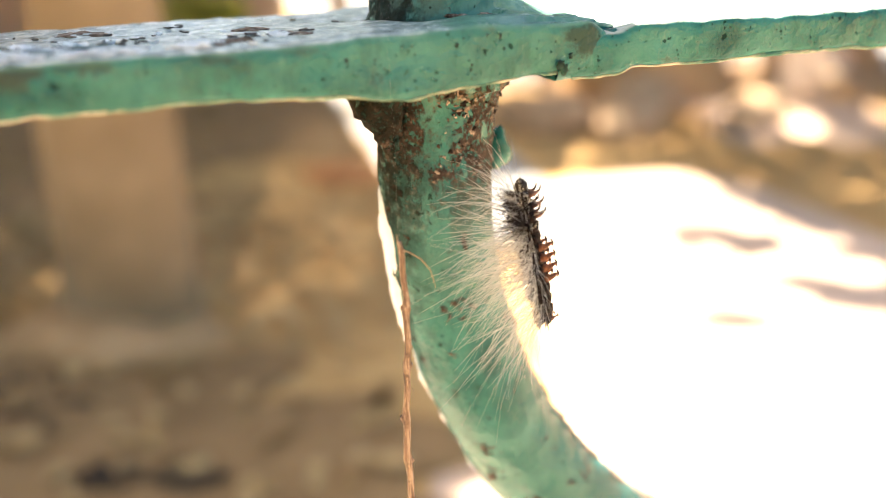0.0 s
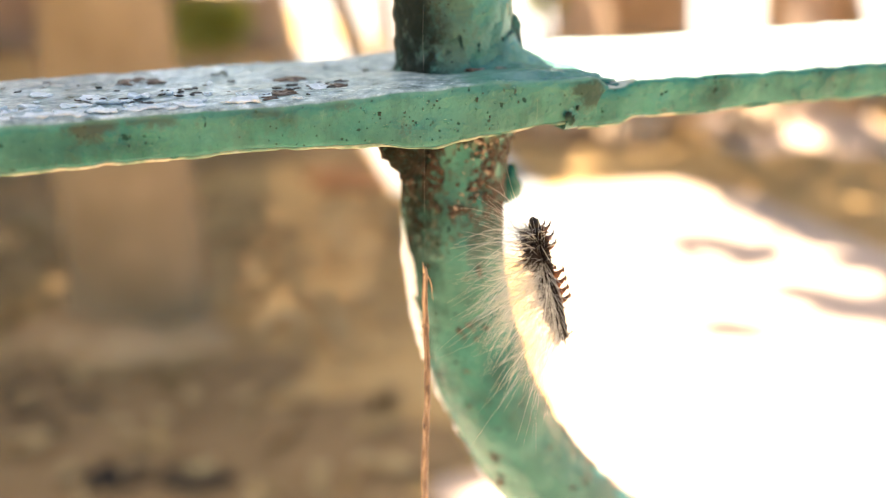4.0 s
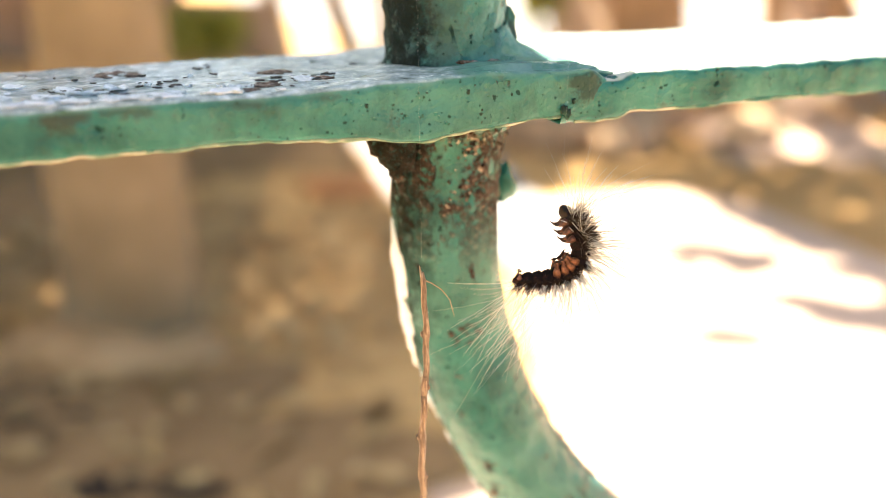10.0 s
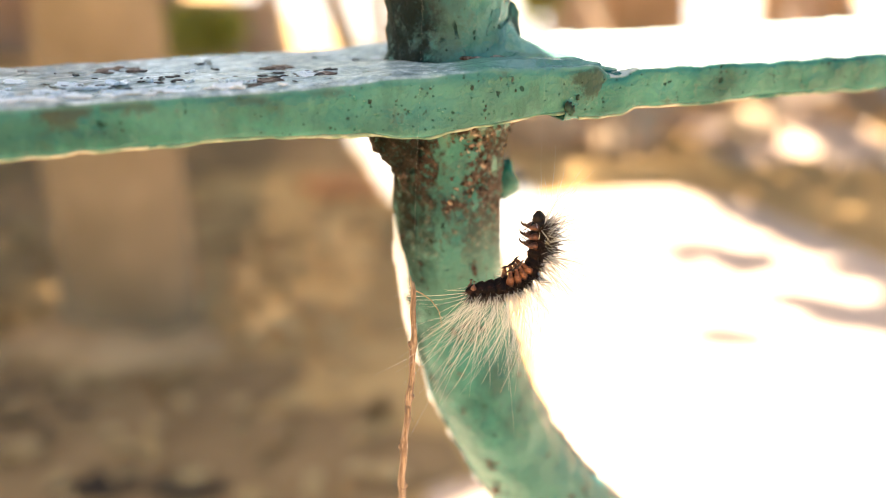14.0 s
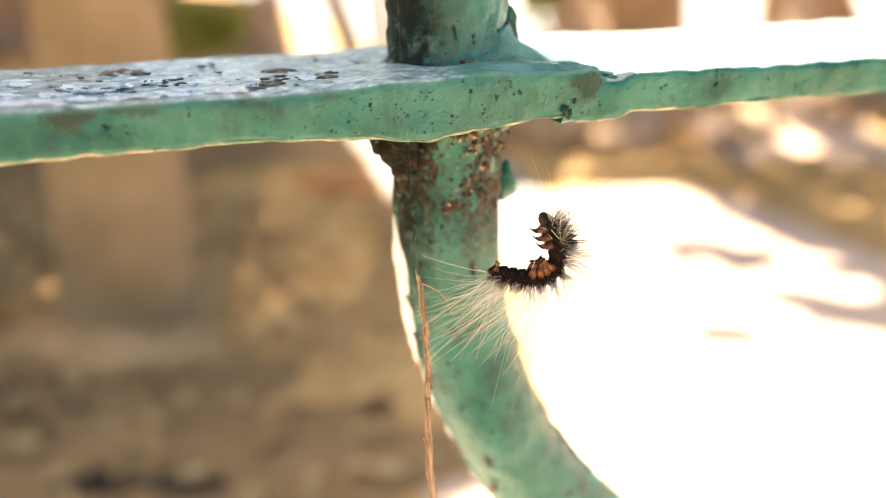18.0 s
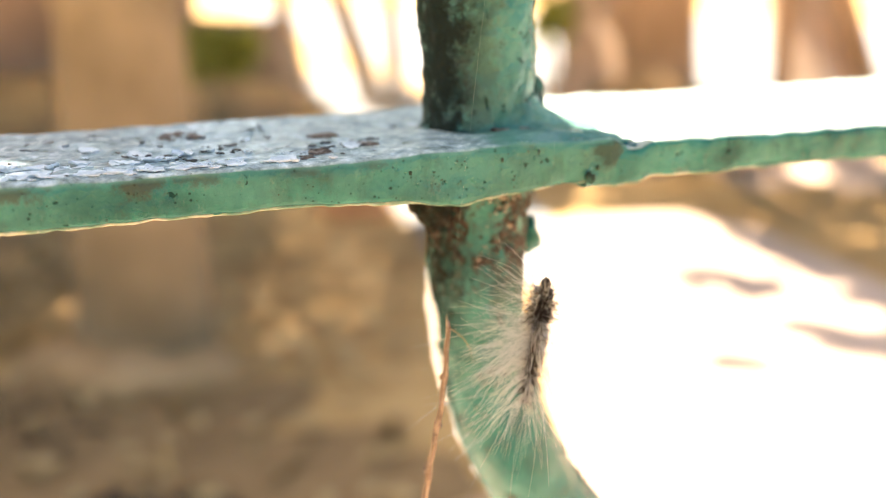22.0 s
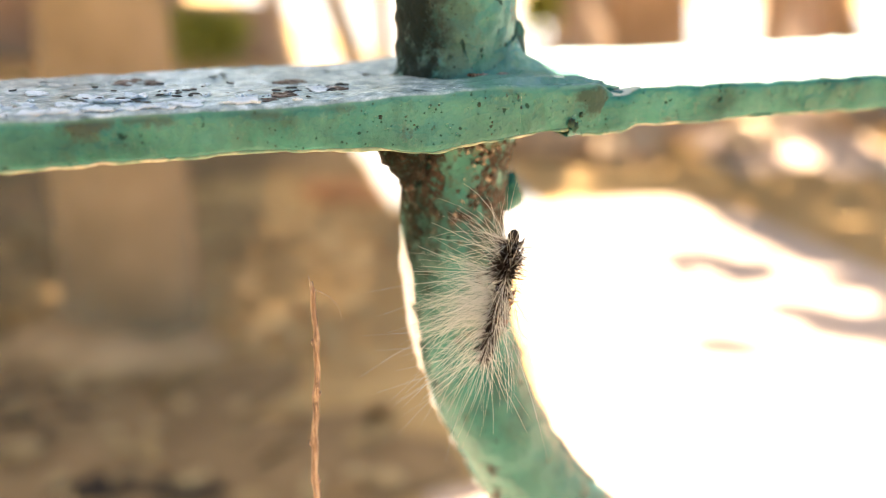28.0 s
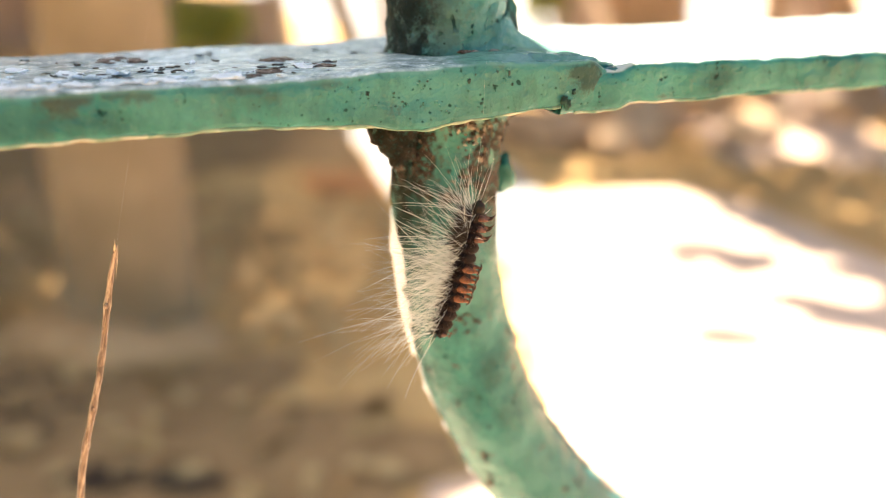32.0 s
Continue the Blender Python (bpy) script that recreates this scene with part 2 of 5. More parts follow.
UMBER, OCHRE = (0.04, 0.034, 0.026), (0.19, 0.15, 0.05)
WORN = [(rail_point(s, d, z), size, colour, k) for s, d, z, size, colour, k in (
    (0.0815, 0.0, 0.4838, (0.0048, 0.004, 0.0036), (0.012, 0.03, 0.025), 0.8),
    # next two: broad darker teal washes on the left front face
    (-0.02, 0.0, 0.4785, (0.024, 0.004, 0.0036), (0.007, 0.085, 0.08), 0.55),
    (-0.065, 0.0, 0.4775, (0.03, 0.004, 0.004), (0.007, 0.085, 0.08), 0.55),
    (-0.0135, 0.0, 0.4815, (0.006, 0.004, 0.0033), UMBER, 0.7),
    (-0.003, 0.0, 0.4822, (0.005, 0.004, 0.0024), UMBER, 0.6),
    (-0.036, 0.0, 0.481, (0.008, 0.004, 0.003), UMBER, 0.7),
    (0.016, 0.0, 0.4825, (0.005, 0.004, 0.0014), UMBER, 0.45),
    (0.03, 0.0, 0.4832, (0.004, 0.003, 0.0014), UMBER, 0.5),
    (-0.004, 0.04, 0.4826, (0.005, 0.009, 0.004), (0.11, 0.08, 0.065), 0.8),
    (0.024, 0.026, 0.4836, (0.004, 0.005, 0.004), (0.11, 0.08, 0.065), 0.7),
    (0.022, 0.011, 0.4836, (0.006, 0.0035, 0.004), (0.12, 0.08, 0.06), 0.7),
    (0.037, 0.05, 0.4842, (0.009, 0.004, 0.004), (0.05, 0.065, 0.055), 0.7))]
OCHRED = [((-0.0085, 0.172, 0.463), (0.0085, 0.014, 0.011), (0.045, 0.036, 0.029), 0.7), ((0.0, 0.172, 0.461), (0.005, 0.012, 0.0085), (0.085, 0.06, 0.047), 0.6),
          ((0.0085, 0.172, 0.4545), (0.004, 0.012, 0.009), OCHRE, 0.6), ((0.006, 0.172, 0.4712), (0.006, 0.012, 0.004), (0.2, 0.12, 0.045), 0.7),
          ((-0.001, 0.171, 0.4723), (0.009, 0.012, 0.0022), (0.12, 0.07, 0.05), 0.75)]
MOULD = [((-0.0025, 0.182, 0.502), (0.0055, 0.011, 0.03), (0.05, 0.062, 0.04), 0.45), ((-0.010, 0.184, 0.5), (0.006, 0.012, 0.04), (0.02, 0.018, 0.014), 0.6)]
PAINT_RAIL = green_paint("green_enamel_rail", rust=0.0, chips=0.15, lit_dust=0.85, top_pale=0.5, fade=0.3, dots=0.5, stains=WORN)
PAINT_RAIL_FAR = green_paint("green_enamel_rail_sunny", rust=-0.02, chips=0.0, lit_dust=0.9, pale=True)
PAINT_UPPER = green_paint("green_enamel_upper_rod", rust=-0.06, soot_shade=0.88, dark_side=(-0.0095, 0.0), cracks=0.65, fade=0.75, stains=MOULD)
PAINT_LOWER = green_paint("green_enamel_lower_rod", rust=0.1, rust_band=(0.436, 0.46), soot_shade=0.85, dark_side=(-0.0125, 0.0005), fade=0.6, dots=0.6, stains=OCHRED)
PAINT_WELD = green_paint("green_enamel_weld", rust=0.0, top_pale=0.9)
PAINT_FILLET = green_paint("green_enamel_fillet", rust=0.0, top_pale=0.6, fade=0.5, stains=[(rail_point(0.0765, 0.0128, 0.487), (0.006, 0.006, 0.0035), (0.2, 0.25, 0.035), 0.7)])
PAINT_JOINT = green_paint("green_enamel_joint", rust=0.02, stains=[(rail_point(0.0825, -0.0008, 0.4836), (0.0045, 0.006, 0.004), (0.012, 0.028, 0.023), 0.8)])
RUST = varied("crusted_rust", [(0.3, (0.09, 0.055, 0.04)), (0.5, (0.34, 0.23, 0.17)), (0.7, (0.6, 0.48, 0.4))], 420, 0.9, 0.0006)
UNDERSIDE = varied("dark_lifted_enamel", [(0.35, (0.008, 0.014, 0.012)), (0.5, (0.018, 0.05, 0.042)), (0.65, (0.03, 0.12, 0.1))], 380, 0.7, 0.0005, 0.2)
GRAIN = varied("loose_rust_grain", [(0.4, (0.2, 0.11, 0.065)), (0.6, (0.42, 0.28, 0.18))], 900, 0.85, 0.0002, 0.2)
nodes, links = GRAIN.node_tree.nodes, GRAIN.node_tree.links
info = nodes.new("ShaderNodeObjectInfo")
tones = ramp(GRAIN.node_tree, info.outputs["Random"], [(0.0, (0.014, 0.012, 0.011)), (0.3, (0.05, 0.038, 0.031)), (0.6, (0.15, 0.115, 0.092)), (0.85, (0.32, 0.26, 0.215)), (1.0, (0.52, 0.45, 0.39))])
links.new(tones, nodes["Principled BSDF"].inputs["Base Color"])
# cream stands for light thrown up from the ground
LIP = varied("bounce_lit_paint_lip", [(0.38, (0.04, 0.15, 0.12)), (0.5, (0.22, 0.3, 0.22)), (0.62, (0.5, 0.48, 0.38))], 130, 0.7, 0.0003, 0.3)
SCAB = varied("brown_rust_scab", [(0.36, (0.045, 0.032, 0.026)), (0.5, (0.17, 0.12, 0.095)), (0.64, (0.36, 0.31, 0.28))], 620, 0.9, 0.0005, 0.1)
FLAKE = varied("peeled_paint_chip", [(0.35, (0.02, 0.02, 0.022)), (0.6, (0.09, 0.08, 0.075))], 300, 0.7, 0.0003)
FLAKE_PALE = varied("pale_primer_chip", [(0.35, (0.55, 0.62, 0.68)), (0.65, (0.84, 0.88, 0.92))], 260, 0.5, 0.0003)
# near-white tone for the rod's sunlit flank
SUNLIT_RIM = varied("sunlit_rim_pale", [(0.3, (0.62, 0.7, 0.78)), (0.5, (0.74, 0.82, 0.9))], 300, 0.6, 0.0004)


def twig_bark():
    """Dry bark with lengthwise streaks, the pale ones standing for highlights."""
    m, nt, b = material("dry_twig_bark", 0.6)
    mp = nt.nodes.new("ShaderNodeMapping")
    mp.inputs["Scale"].default_value = (1.0, 1.0, 0.12)
    nt.links.new(coords(nt), mp.inputs["Vector"])
    streak = noise_node(nt, 1500, 5, 0.7, mp.outputs[0])
    col = ramp(nt, streak, [(0.36, (0.07, 0.042, 0.028)), (0.5, (0.2, 0.13, 0.088)), (0.62, (0.42, 0.31, 0.22))])
    knot = span(nt, noise_node(nt, 330, 3, 0.6, coords(nt)), 0.6, 0.68)
    nt.links.new(mix(nt, maths(nt, "MULTIPLY", knot, 0.7), col, (0.045, 0.028, 0.02)), b.inputs["Base Color"])
    bump(nt, b, streak, 0.7, 0.0003)
    return m


TWIG = twig_bark()
FIBRE = varied("pale_bark_fibre", [(0.3, (0.3, 0.2, 0.12)), (0.7, (0.55, 0.42, 0.28))], 700, 0.7)
BODY = varied("dark_caterpillar_skin", [(0.4, (0.005, 0.003, 0.003)), (0.56, (0.012, 0.006, 0.006)), (0.72, (0.045, 0.018, 0.014))], 900, 0.6, 0.0003, 0.12)
HEADM = varied("glossy_dark_head", [(0.4, (0.005, 0.004, 0.004)), (0.7, (0.025, 0.016, 0.014))], 900, 0.4, 0.0002, 0.2)
PROLEG = varied("orange_proleg_skin", [(0.36, (0.05, 0.018, 0.01)), (0.5, (0.17, 0.062, 0.03)), (0.64, (0.3, 0.13, 0.07))], 1100, 0.5, 0.0003, 0.3)
LEG = varied("brown_leg_skin", [(0.36, (0.05, 0.02, 0.015)), (0.62, (0.2, 0.09, 0.062))], 900, 0.45, 0.0001)
CLAW = varied("dark_claw", [(0.4, (0.015, 0.008, 0.006)), (0.7, (0.06, 0.025, 0.015))], 900, 0.35)


def hair_material(name, col, through_col, amount):
    m, nt, b = material(name, 0.5)
    co = coords(nt)
    f = noise_node(nt, 400, 2, 0.5, co)
    nt.links.new(ramp(nt, f, [(0.3, tuple(c * 0.8 for c in col)), (0.7, col)]), b.inputs["Base Color"])
    tr = nt.nodes.new("ShaderNodeBsdfTranslucent")
    tr.inputs[0].default_value = (*through_col, 1)
    ms = nt.nodes.new("ShaderNodeMixShader")
    ms.inputs[0].default_value = amount
    nt.links.new(b.outputs[0], ms.inputs[1])
    nt.links.new(tr.outputs[0], ms.inputs[2])
    nt.links.new(ms.outputs[0], nt.nodes["Material Output"].inputs[0])
    return m


HAIR_WHITE = hair_material("white_hair", (0.74, 0.76, 0.76), (0.76, 0.78, 0.78), 0.46)
HAIR_DARK = hair_material("dark_bristle", (0.03, 0.02, 0.017), (0.03, 0.02, 0.015), 0.2)
SILK = hair_material("silk_thread", (0.8, 0.8, 0.8), (0.8, 0.8, 0.8), 0.4)
SOIL = varied("dry_soil", [(0.35, (0.46, 0.265, 0.102)), (0.5, (0.58, 0.347, 0.139)), (0.65, (0.67, 0.425, 0.182))], 3.2, 0.95, 0.01, 0.2, 8, 21)
DUSTY = varied("dusty_pale_soil", [(0.34, (0.3, 0.172, 0.078)), (0.5, (0.44, 0.262, 0.126)), (0.66, (0.56, 0.355, 0.185))], 4, 0.95, 0.01, 0.2, 8, 22)
# paler copy of the soil for where the sun falls
SUN_GROUND = varied("sun_whitened_ground", [(0.3, (0.48, 0.325, 0.215)), (0.5, (0.6, 0.425, 0.315)), (0.7, (0.68, 0.49, 0.36))], 5, 0.9, 0.004, 0.2, 7, 30)
# darker tone laid over parts of the soil
DARK_SOIL = varied("dark_soil", [(0.34, (0.2, 0.115, 0.05)), (0.5, (0.29, 0.17, 0.075)), (0.66, (0.38, 0.228, 0.103))], 4.5, 0.9, 0.004, 0.25, 8, 24)
MULCH = varied("dark_clod", [(0.3, (0.02, 0.013, 0.01)), (0.6, (0.06, 0.04, 0.025))], 20, 0.95, 0.004, 0.2)
BARK = varied("grey_brown_bark", [(0.3, (0.172, 0.132, 0.078)), (0.5, (0.232, 0.18, 0.11)), (0.7, (0.315, 0.247, 0.155))], 7, 0.95, 0.01, 0.2)
WALLM = varied("old_plaster_wall", [(0.3, (0.22, 0.15, 0.11)), (0.5, (0.35, 0.25, 0.19)), (0.7, (0.46, 0.35, 0.28))], 2.2, 0.95, 0.006, 0.2)
FAR_SOIL = varied("warm_far_soil", [(0.34, (0.34, 0.178, 0.06)), (0.5, (0.49, 0.272, 0.098)), (0.66, (0.6, 0.36, 0.145))], 4, 0.95, 0.01, 0.2, 8, 22)
SAPLING = varied("pale_sapling_bark", [(0.3, (0.32, 0.23, 0.16)), (0.5, (0.45, 0.335, 0.24)), (0.7, (0.56, 0.44, 0.33))], 9, 0.9, 0.004, 0.2)
YARD = varied("bare_yard", [(0.3, (0.235, 0.23, 0.225)), (0.5, (0.27, 0.265, 0.258)), (0.7, (0.31, 0.305, 0.3))], 3, 0.95, 0.003, 0.2)
# brighter board colour, sunlight included, for boards turned from the sun
LIT_BOARD = varied("sunlit_split_board", [(0.3, (0.58, 0.39, 0.25)), (0.5, (0.7, 0.49, 0.34)), (0.7, (0.8, 0.6, 0.44))], 5, 0.9, 0.004, 0.2)
BOARD = varied("weathered_board", [(0.3, (0.27, 0.165, 0.085)), (0.5, (0.42, 0.265, 0.15)), (0.7, (0.54, 0.37, 0.235))], 4, 0.9, 0.004, 0.2)
STONE = varied("pale_stone", [(0.3, (0.28, 0.175, 0.1)), (0.5, (0.47, 0.31, 0.185)), (0.7, (0.6, 0.43, 0.28))], 12, 0.9, 0.004, 0.2)
REDSTONE = varied("reddish_brick_rubble", [(0.3, (0.34, 0.13, 0.05)), (0.6, (0.62, 0.28, 0.12))], 14, 0.9, 0.004, 0.2)
LITTER = varied("dry_leaf_litter", [(0.3, (0.26, 0.155, 0.065)), (0.5, (0.48, 0.305, 0.135)), (0.7, (0.66, 0.47, 0.24))], 8, 0.85, 0.0, 0.3)


def leaf_material(name, col, trans):
    m, nt, b = material(name, 0.5)
    g = nt.nodes.new("ShaderNodeNewGeometry")
    c = ramp(nt, g.outputs["Random Per Island"], [(0.0, tuple(x * 0.65 for x in col)), (1.0, tuple(x * 1.3 for x in col))])
    nt.links.new(c, b.inputs["Base Color"])
    tr = nt.nodes.new("ShaderNodeBsdfTranslucent")
    tr.inputs[0].default_value = (*trans, 1)
    ms = nt.nodes.new("ShaderNodeMixShader")
    ms.inputs[0].default_value = 0.35
    nt.links.new(b.outputs[0], ms.inputs[1])
    nt.links.new(tr.outputs[0], ms.inputs[2])
    nt.links.new(ms.outputs[0], nt.nodes["Material Output"].inputs[0])
    return m


LEAF = leaf_material("tree_leaf", (0.06, 0.1, 0.03), (0.12, 0.16, 0.04))
SHRUB = leaf_material("shrub_leaf", (0.3, 0.31, 0.07), (0.5, 0.48, 0.1))


# ---------- mesh helpers ----------
def part(name, bm, mat, parent=None, label="", smooth=True):
    me = bpy.data.meshes.new(name)
    bm.to_mesh(me)
    bm.free()
    return mesh_part(name, me, mat, parent, label, smooth)


def mesh_part(name, me, mat, parent=None, label="", smooth=True):
    if mat and not me.materials:
        me.materials.append(mat)
    if smooth:
        me.polygons.foreach_set("use_smooth", [True] * len(me.polygons))
    ob = new(name, me)
    ob.parent = parent
    if label:
        tagged(ob, label)
    return ob


def from_lists(name, verts, faces, mat, parent=None, label="", smooth=True):
    me = bpy.data.meshes.new(name)
    me.from_pydata([tuple(v) for v in verts], [], faces)
    me.update()
    return mesh_part(name, me, mat, parent, label, smooth)


def empty(name, m=None, **tags):
    ob = new(name)
    ob.empty_display_size = 0.01
    if m is not None:
        ob.matrix_basis = m
    return tagged(ob, **tags)


def ring_frame(d, hint):
    side = d.cross(hint)
    if side.length < 1e-6:
        side = d.cross(Vector((1, 0, 0)))
    side.normalize()
    return side, d.cross(side).normalized()


def tube(path, radii, sides, hint=Vector((0, 1, 0)), wobble=None, verts=None, faces=None, cap=True):
    """A tube along a list of points; wobble(point, angle, i) adds to the radius. Appends to verts and faces."""
    verts = [] if verts is None else verts
    faces = [] if faces is None else faces
    start, n = len(verts), len(path)
    for i, p in enumerate(path):
        d = (path[min(i + 1, n - 1)] - path[max(i - 1, 0)]).normalized()
        a, b = ring_frame(d, hint)
        for k in range(sides):
            w = 2 * math.pi * k / sides
            o = a * math.cos(w) + b * math.sin(w)
            r = radii[i]
            if wobble:
                r += wobble(p + o * r, w, i)
            verts.append(p + o * r)
    for i in range(n - 1):
        for k in range(sides):
            q = (k + 1) % sides
            faces.append((start + i * sides + k, start + i * sides + q, start + (i + 1) * sides + q, start + (i + 1) * sides + k))
    if cap:
        faces.append(tuple(start + k for k in reversed(range(sides))))
        faces.append(tuple(start + (n - 1) * sides + k for k in range(sides)))
    return verts, faces


def lump(centre, radius, seed, squash=(1, 1, 1), rough=0.25, seg=10, scale=1.3):
    """An uneven rounded lump as verts and faces of its own bmesh."""
    bm = bmesh.new()
    bmesh.ops.create_uvsphere(bm, u_segments=seg, v_segments=max(6, seg * 2 // 3), radius=1)
    for v in bm.verts:
        k = 1 + rough * noise.fractal(v.co * scale + Vector((seed * 3.1, seed * 1.7, seed)), 1.0, 2.0, 3)
        v.co = Vector((v.co.x * squash[0], v.co.y * squash[1], v.co.z * squash[2])) * k * radius + Vector(centre)
    return bm


# ---------- the iron railing ----------
ROD = rail_point(ROD_S, ROD_D, 0)
railing = empty("iron_railing", label="old green-painted iron railing with peeling enamel, rust and welded round rods", category="railing")


def lumps(p, scale, amp):
    return amp * noise.fractal(p * scale, 1.0, 2.0, 4)


def flat_bar(name, s0, s1, depth, thick, roll, label, mat, ztop, seed=0, extra=None, taper=None):
    """A flat bar with softened, lumpy edges; ztop(s) is the height of its front top edge."""
    prof = []
    r = 0.0016
    for cx, cz, a0 in ((r, -r, 180), (depth - r, -r, 90), (depth - r, -thick + r, 0), (r, -thick + r, -90)):
        for j in range(4):
            a = radians(a0 - 30 * j)
            prof.append((cx + r * math.cos(a), cz + r * math.sin(a)))
    full = []
    for i, (a, b) in enumerate(prof):
        full.append((a, b))
        c, d = prof[(i + 1) % len(prof)]
        ln = math.hypot(c - a, d - b)
        k = max(1, int(ln / 0.0016))
        if ln > 0.002:
            full += [(a + (c - a) * j / k, b + (d - b) * j / k) for j in range(1, k)]
    rows = []
    s = s0
    while s < s1:
        rows.append(s)
        s += 0.0011 if -0.06 < s < 0.26 else 0.02
    rows.append(s1)
    verts, faces, n = [], [], len(full)
    cr, sr = math.cos(radians(roll)), math.sin(radians(roll))
    for s in rows:
        for dep, dz in full:
            if taper:
                dep *= taper(s)
            q = rail_point(s, dep * cr - dz * sr, ztop(s) + dz * cr + dep * sr)
            mid = rail_point(s, depth / 2, ztop(s) - thick / 2)
            o = q - mid
            o.normalize()
            sp = q + Vector((seed, 0, 0))
            amp = lumps(sp, 55, 0.0005) + lumps(sp, 210, 0.00022)
            if dz < -thick * 0.8:
                amp += max(0.0, noise.noise(sp * 75 + Vector((5, 1, 2)))) * 0.0009
            if extra:
                amp += extra(s, dep, dz)
            q = q + Vector((0, 0, 1)) * amp * (1 if dz > -thick / 2 else -1) - N * (amp * 0.8 if dep < 0.003 else 0)
            verts.append(q)
    for i in range(len(rows) - 1):
        for k in range(n):
            q = (k + 1) % n
            faces.append((i * n + k, (i + 1) * n + k, (i + 1) * n + q, i * n + q))
    faces.append(tuple(reversed(range(n))))
    faces.append(tuple((len(rows) - 1) * n + k for k in range(n)))
    from_lists(name, verts, faces, mat, railing, label)
    edge = full.index(prof[13])
    return [(s, verts[i * n + edge]) for i, s in enumerate(rows)]


def smooth(v, lo, hi):
    t = max(0.0, min(1.0, (v - lo) / (hi - lo)))
    return t * t * (3 - 2 * t)


def left_top(s):
    return 0.4831 + 0.036 * s - 0.0016 * smooth(s, 0.082, 0.0885)


def right_top(s):
    return 0.4825 + 0.036 * s - 0.0011 * (1 - smooth(s, 0.089, 0.0925))


def swell(s, dep, dz):
    near = math.exp(-((s - 0.06) / 0.022) ** 2)
    up = 0.0010 * near * (1 if dep < 0.012 else 0.6) + (0.0012 * math.exp(-((s - 0.07) / 0.012) ** 2) if dz > -0.004 and dep > 0.004 else 0)
    if dz < -0.006:
        up += 0.0010 * math.exp(-((s - 0.0445) / 0.007) ** 2) - 0.0005 * math.exp(-((s - 0.073) / 0.006) ** 2)
    return up - 0.0013 * smooth(s, 0.0815, 0.0885)


left_lip = flat_bar("rail_bar", -0.42, 0.0885, 0.060, 0.0086, 0.0, "flat green rail with chipped, dusty top tinted blue for the sky", PAINT_RAIL, left_top, 0, swell, lambda s: 1 - 0.75 * smooth(s, 0.066, 0.082))
right_lip = flat_bar("rail_bar", 0.0765, 0.62, 0.060, 0.0081, 1.7, "flat green rail, top face coloured pale as sunlit", PAINT_RAIL_FAR, right_top, 3.0)


# rolled lip of old paint along the lower edge, creamed for bounced light
for lip in ([p for s, p in left_lip if -0.06 < s < 0.0765], [p for s, p in right_lip if 0.079 < s < 0.255]):
    v, f = tube(lip, [max(0.00006, 0.00034 + 0.0003 * noise.noise(p * 120) + 0.0002 * noise.noise(p * 420)) for p in lip], 10)
    from_lists("paint_lip", v, f, LIP, railing, "lip of paint along the lower edge, coloured pale for bounced light")


def rod_wobble(p, w, i):
    return lumps(p, 60, 0.0006) + lumps(p, 260, 0.00028)


def upright(z):
    return ROD - U * 0.08 * (z - 0.4865) + Vector((0, 0, z))


up = [upright(0.478 + 0.0009 * i) for i in range(100)] + [upright(0.59 + 0.03 * i) for i in range(7)]


def up_wobble(p, w, i):
    h = max(0.0, p.z - 0.4855)
    fillet = 0.0010 * math.exp(-h / 0.0018) * (0.8 + 0.6 * noise.noise(p * 90))
    return fillet + rod_wobble(p, w, i) + 0.0004 * noise.fractal(p * 420, 1.0, 2.0, 3)


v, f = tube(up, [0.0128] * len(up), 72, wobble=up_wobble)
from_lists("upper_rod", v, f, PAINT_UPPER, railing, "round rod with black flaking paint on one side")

# the lower rod drops and bends into a half ring along the rail
BEND_Z, BEND_R = 0.456, 0.1263
low = [ROD + Vector((0, 0, 0.478 - 0.0013 * i)) for i in range(18)]
for i in range(1, 150):
    a = math.pi * i / 149
    c = ROD + Vector((0, 0, BEND_Z)) + U * BEND_R
    low.append(c - U * BEND_R * math.cos(a) - Vector((0, 0, BEND_R * math.sin(a))))
low += [low[-1] + Vector((0, 0, 0.0015 + 0.004 * i)) for i in range(8)]


def low_wobble(p, w, i):
    flare = 0.0022 * math.exp(-((p.z - 0.4755) / 0.006) ** 2)
    crust = 0.0006 * max(0.0, noise.fractal(p * 420, 1.0, 2.0, 3)) if p.z > 0.452 else 0
    return flare + crust + lumps(p, 60, 0.0005) + lumps(p, 240, 0.0003)


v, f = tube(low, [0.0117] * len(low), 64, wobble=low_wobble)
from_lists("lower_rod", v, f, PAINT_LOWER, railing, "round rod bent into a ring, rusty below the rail")

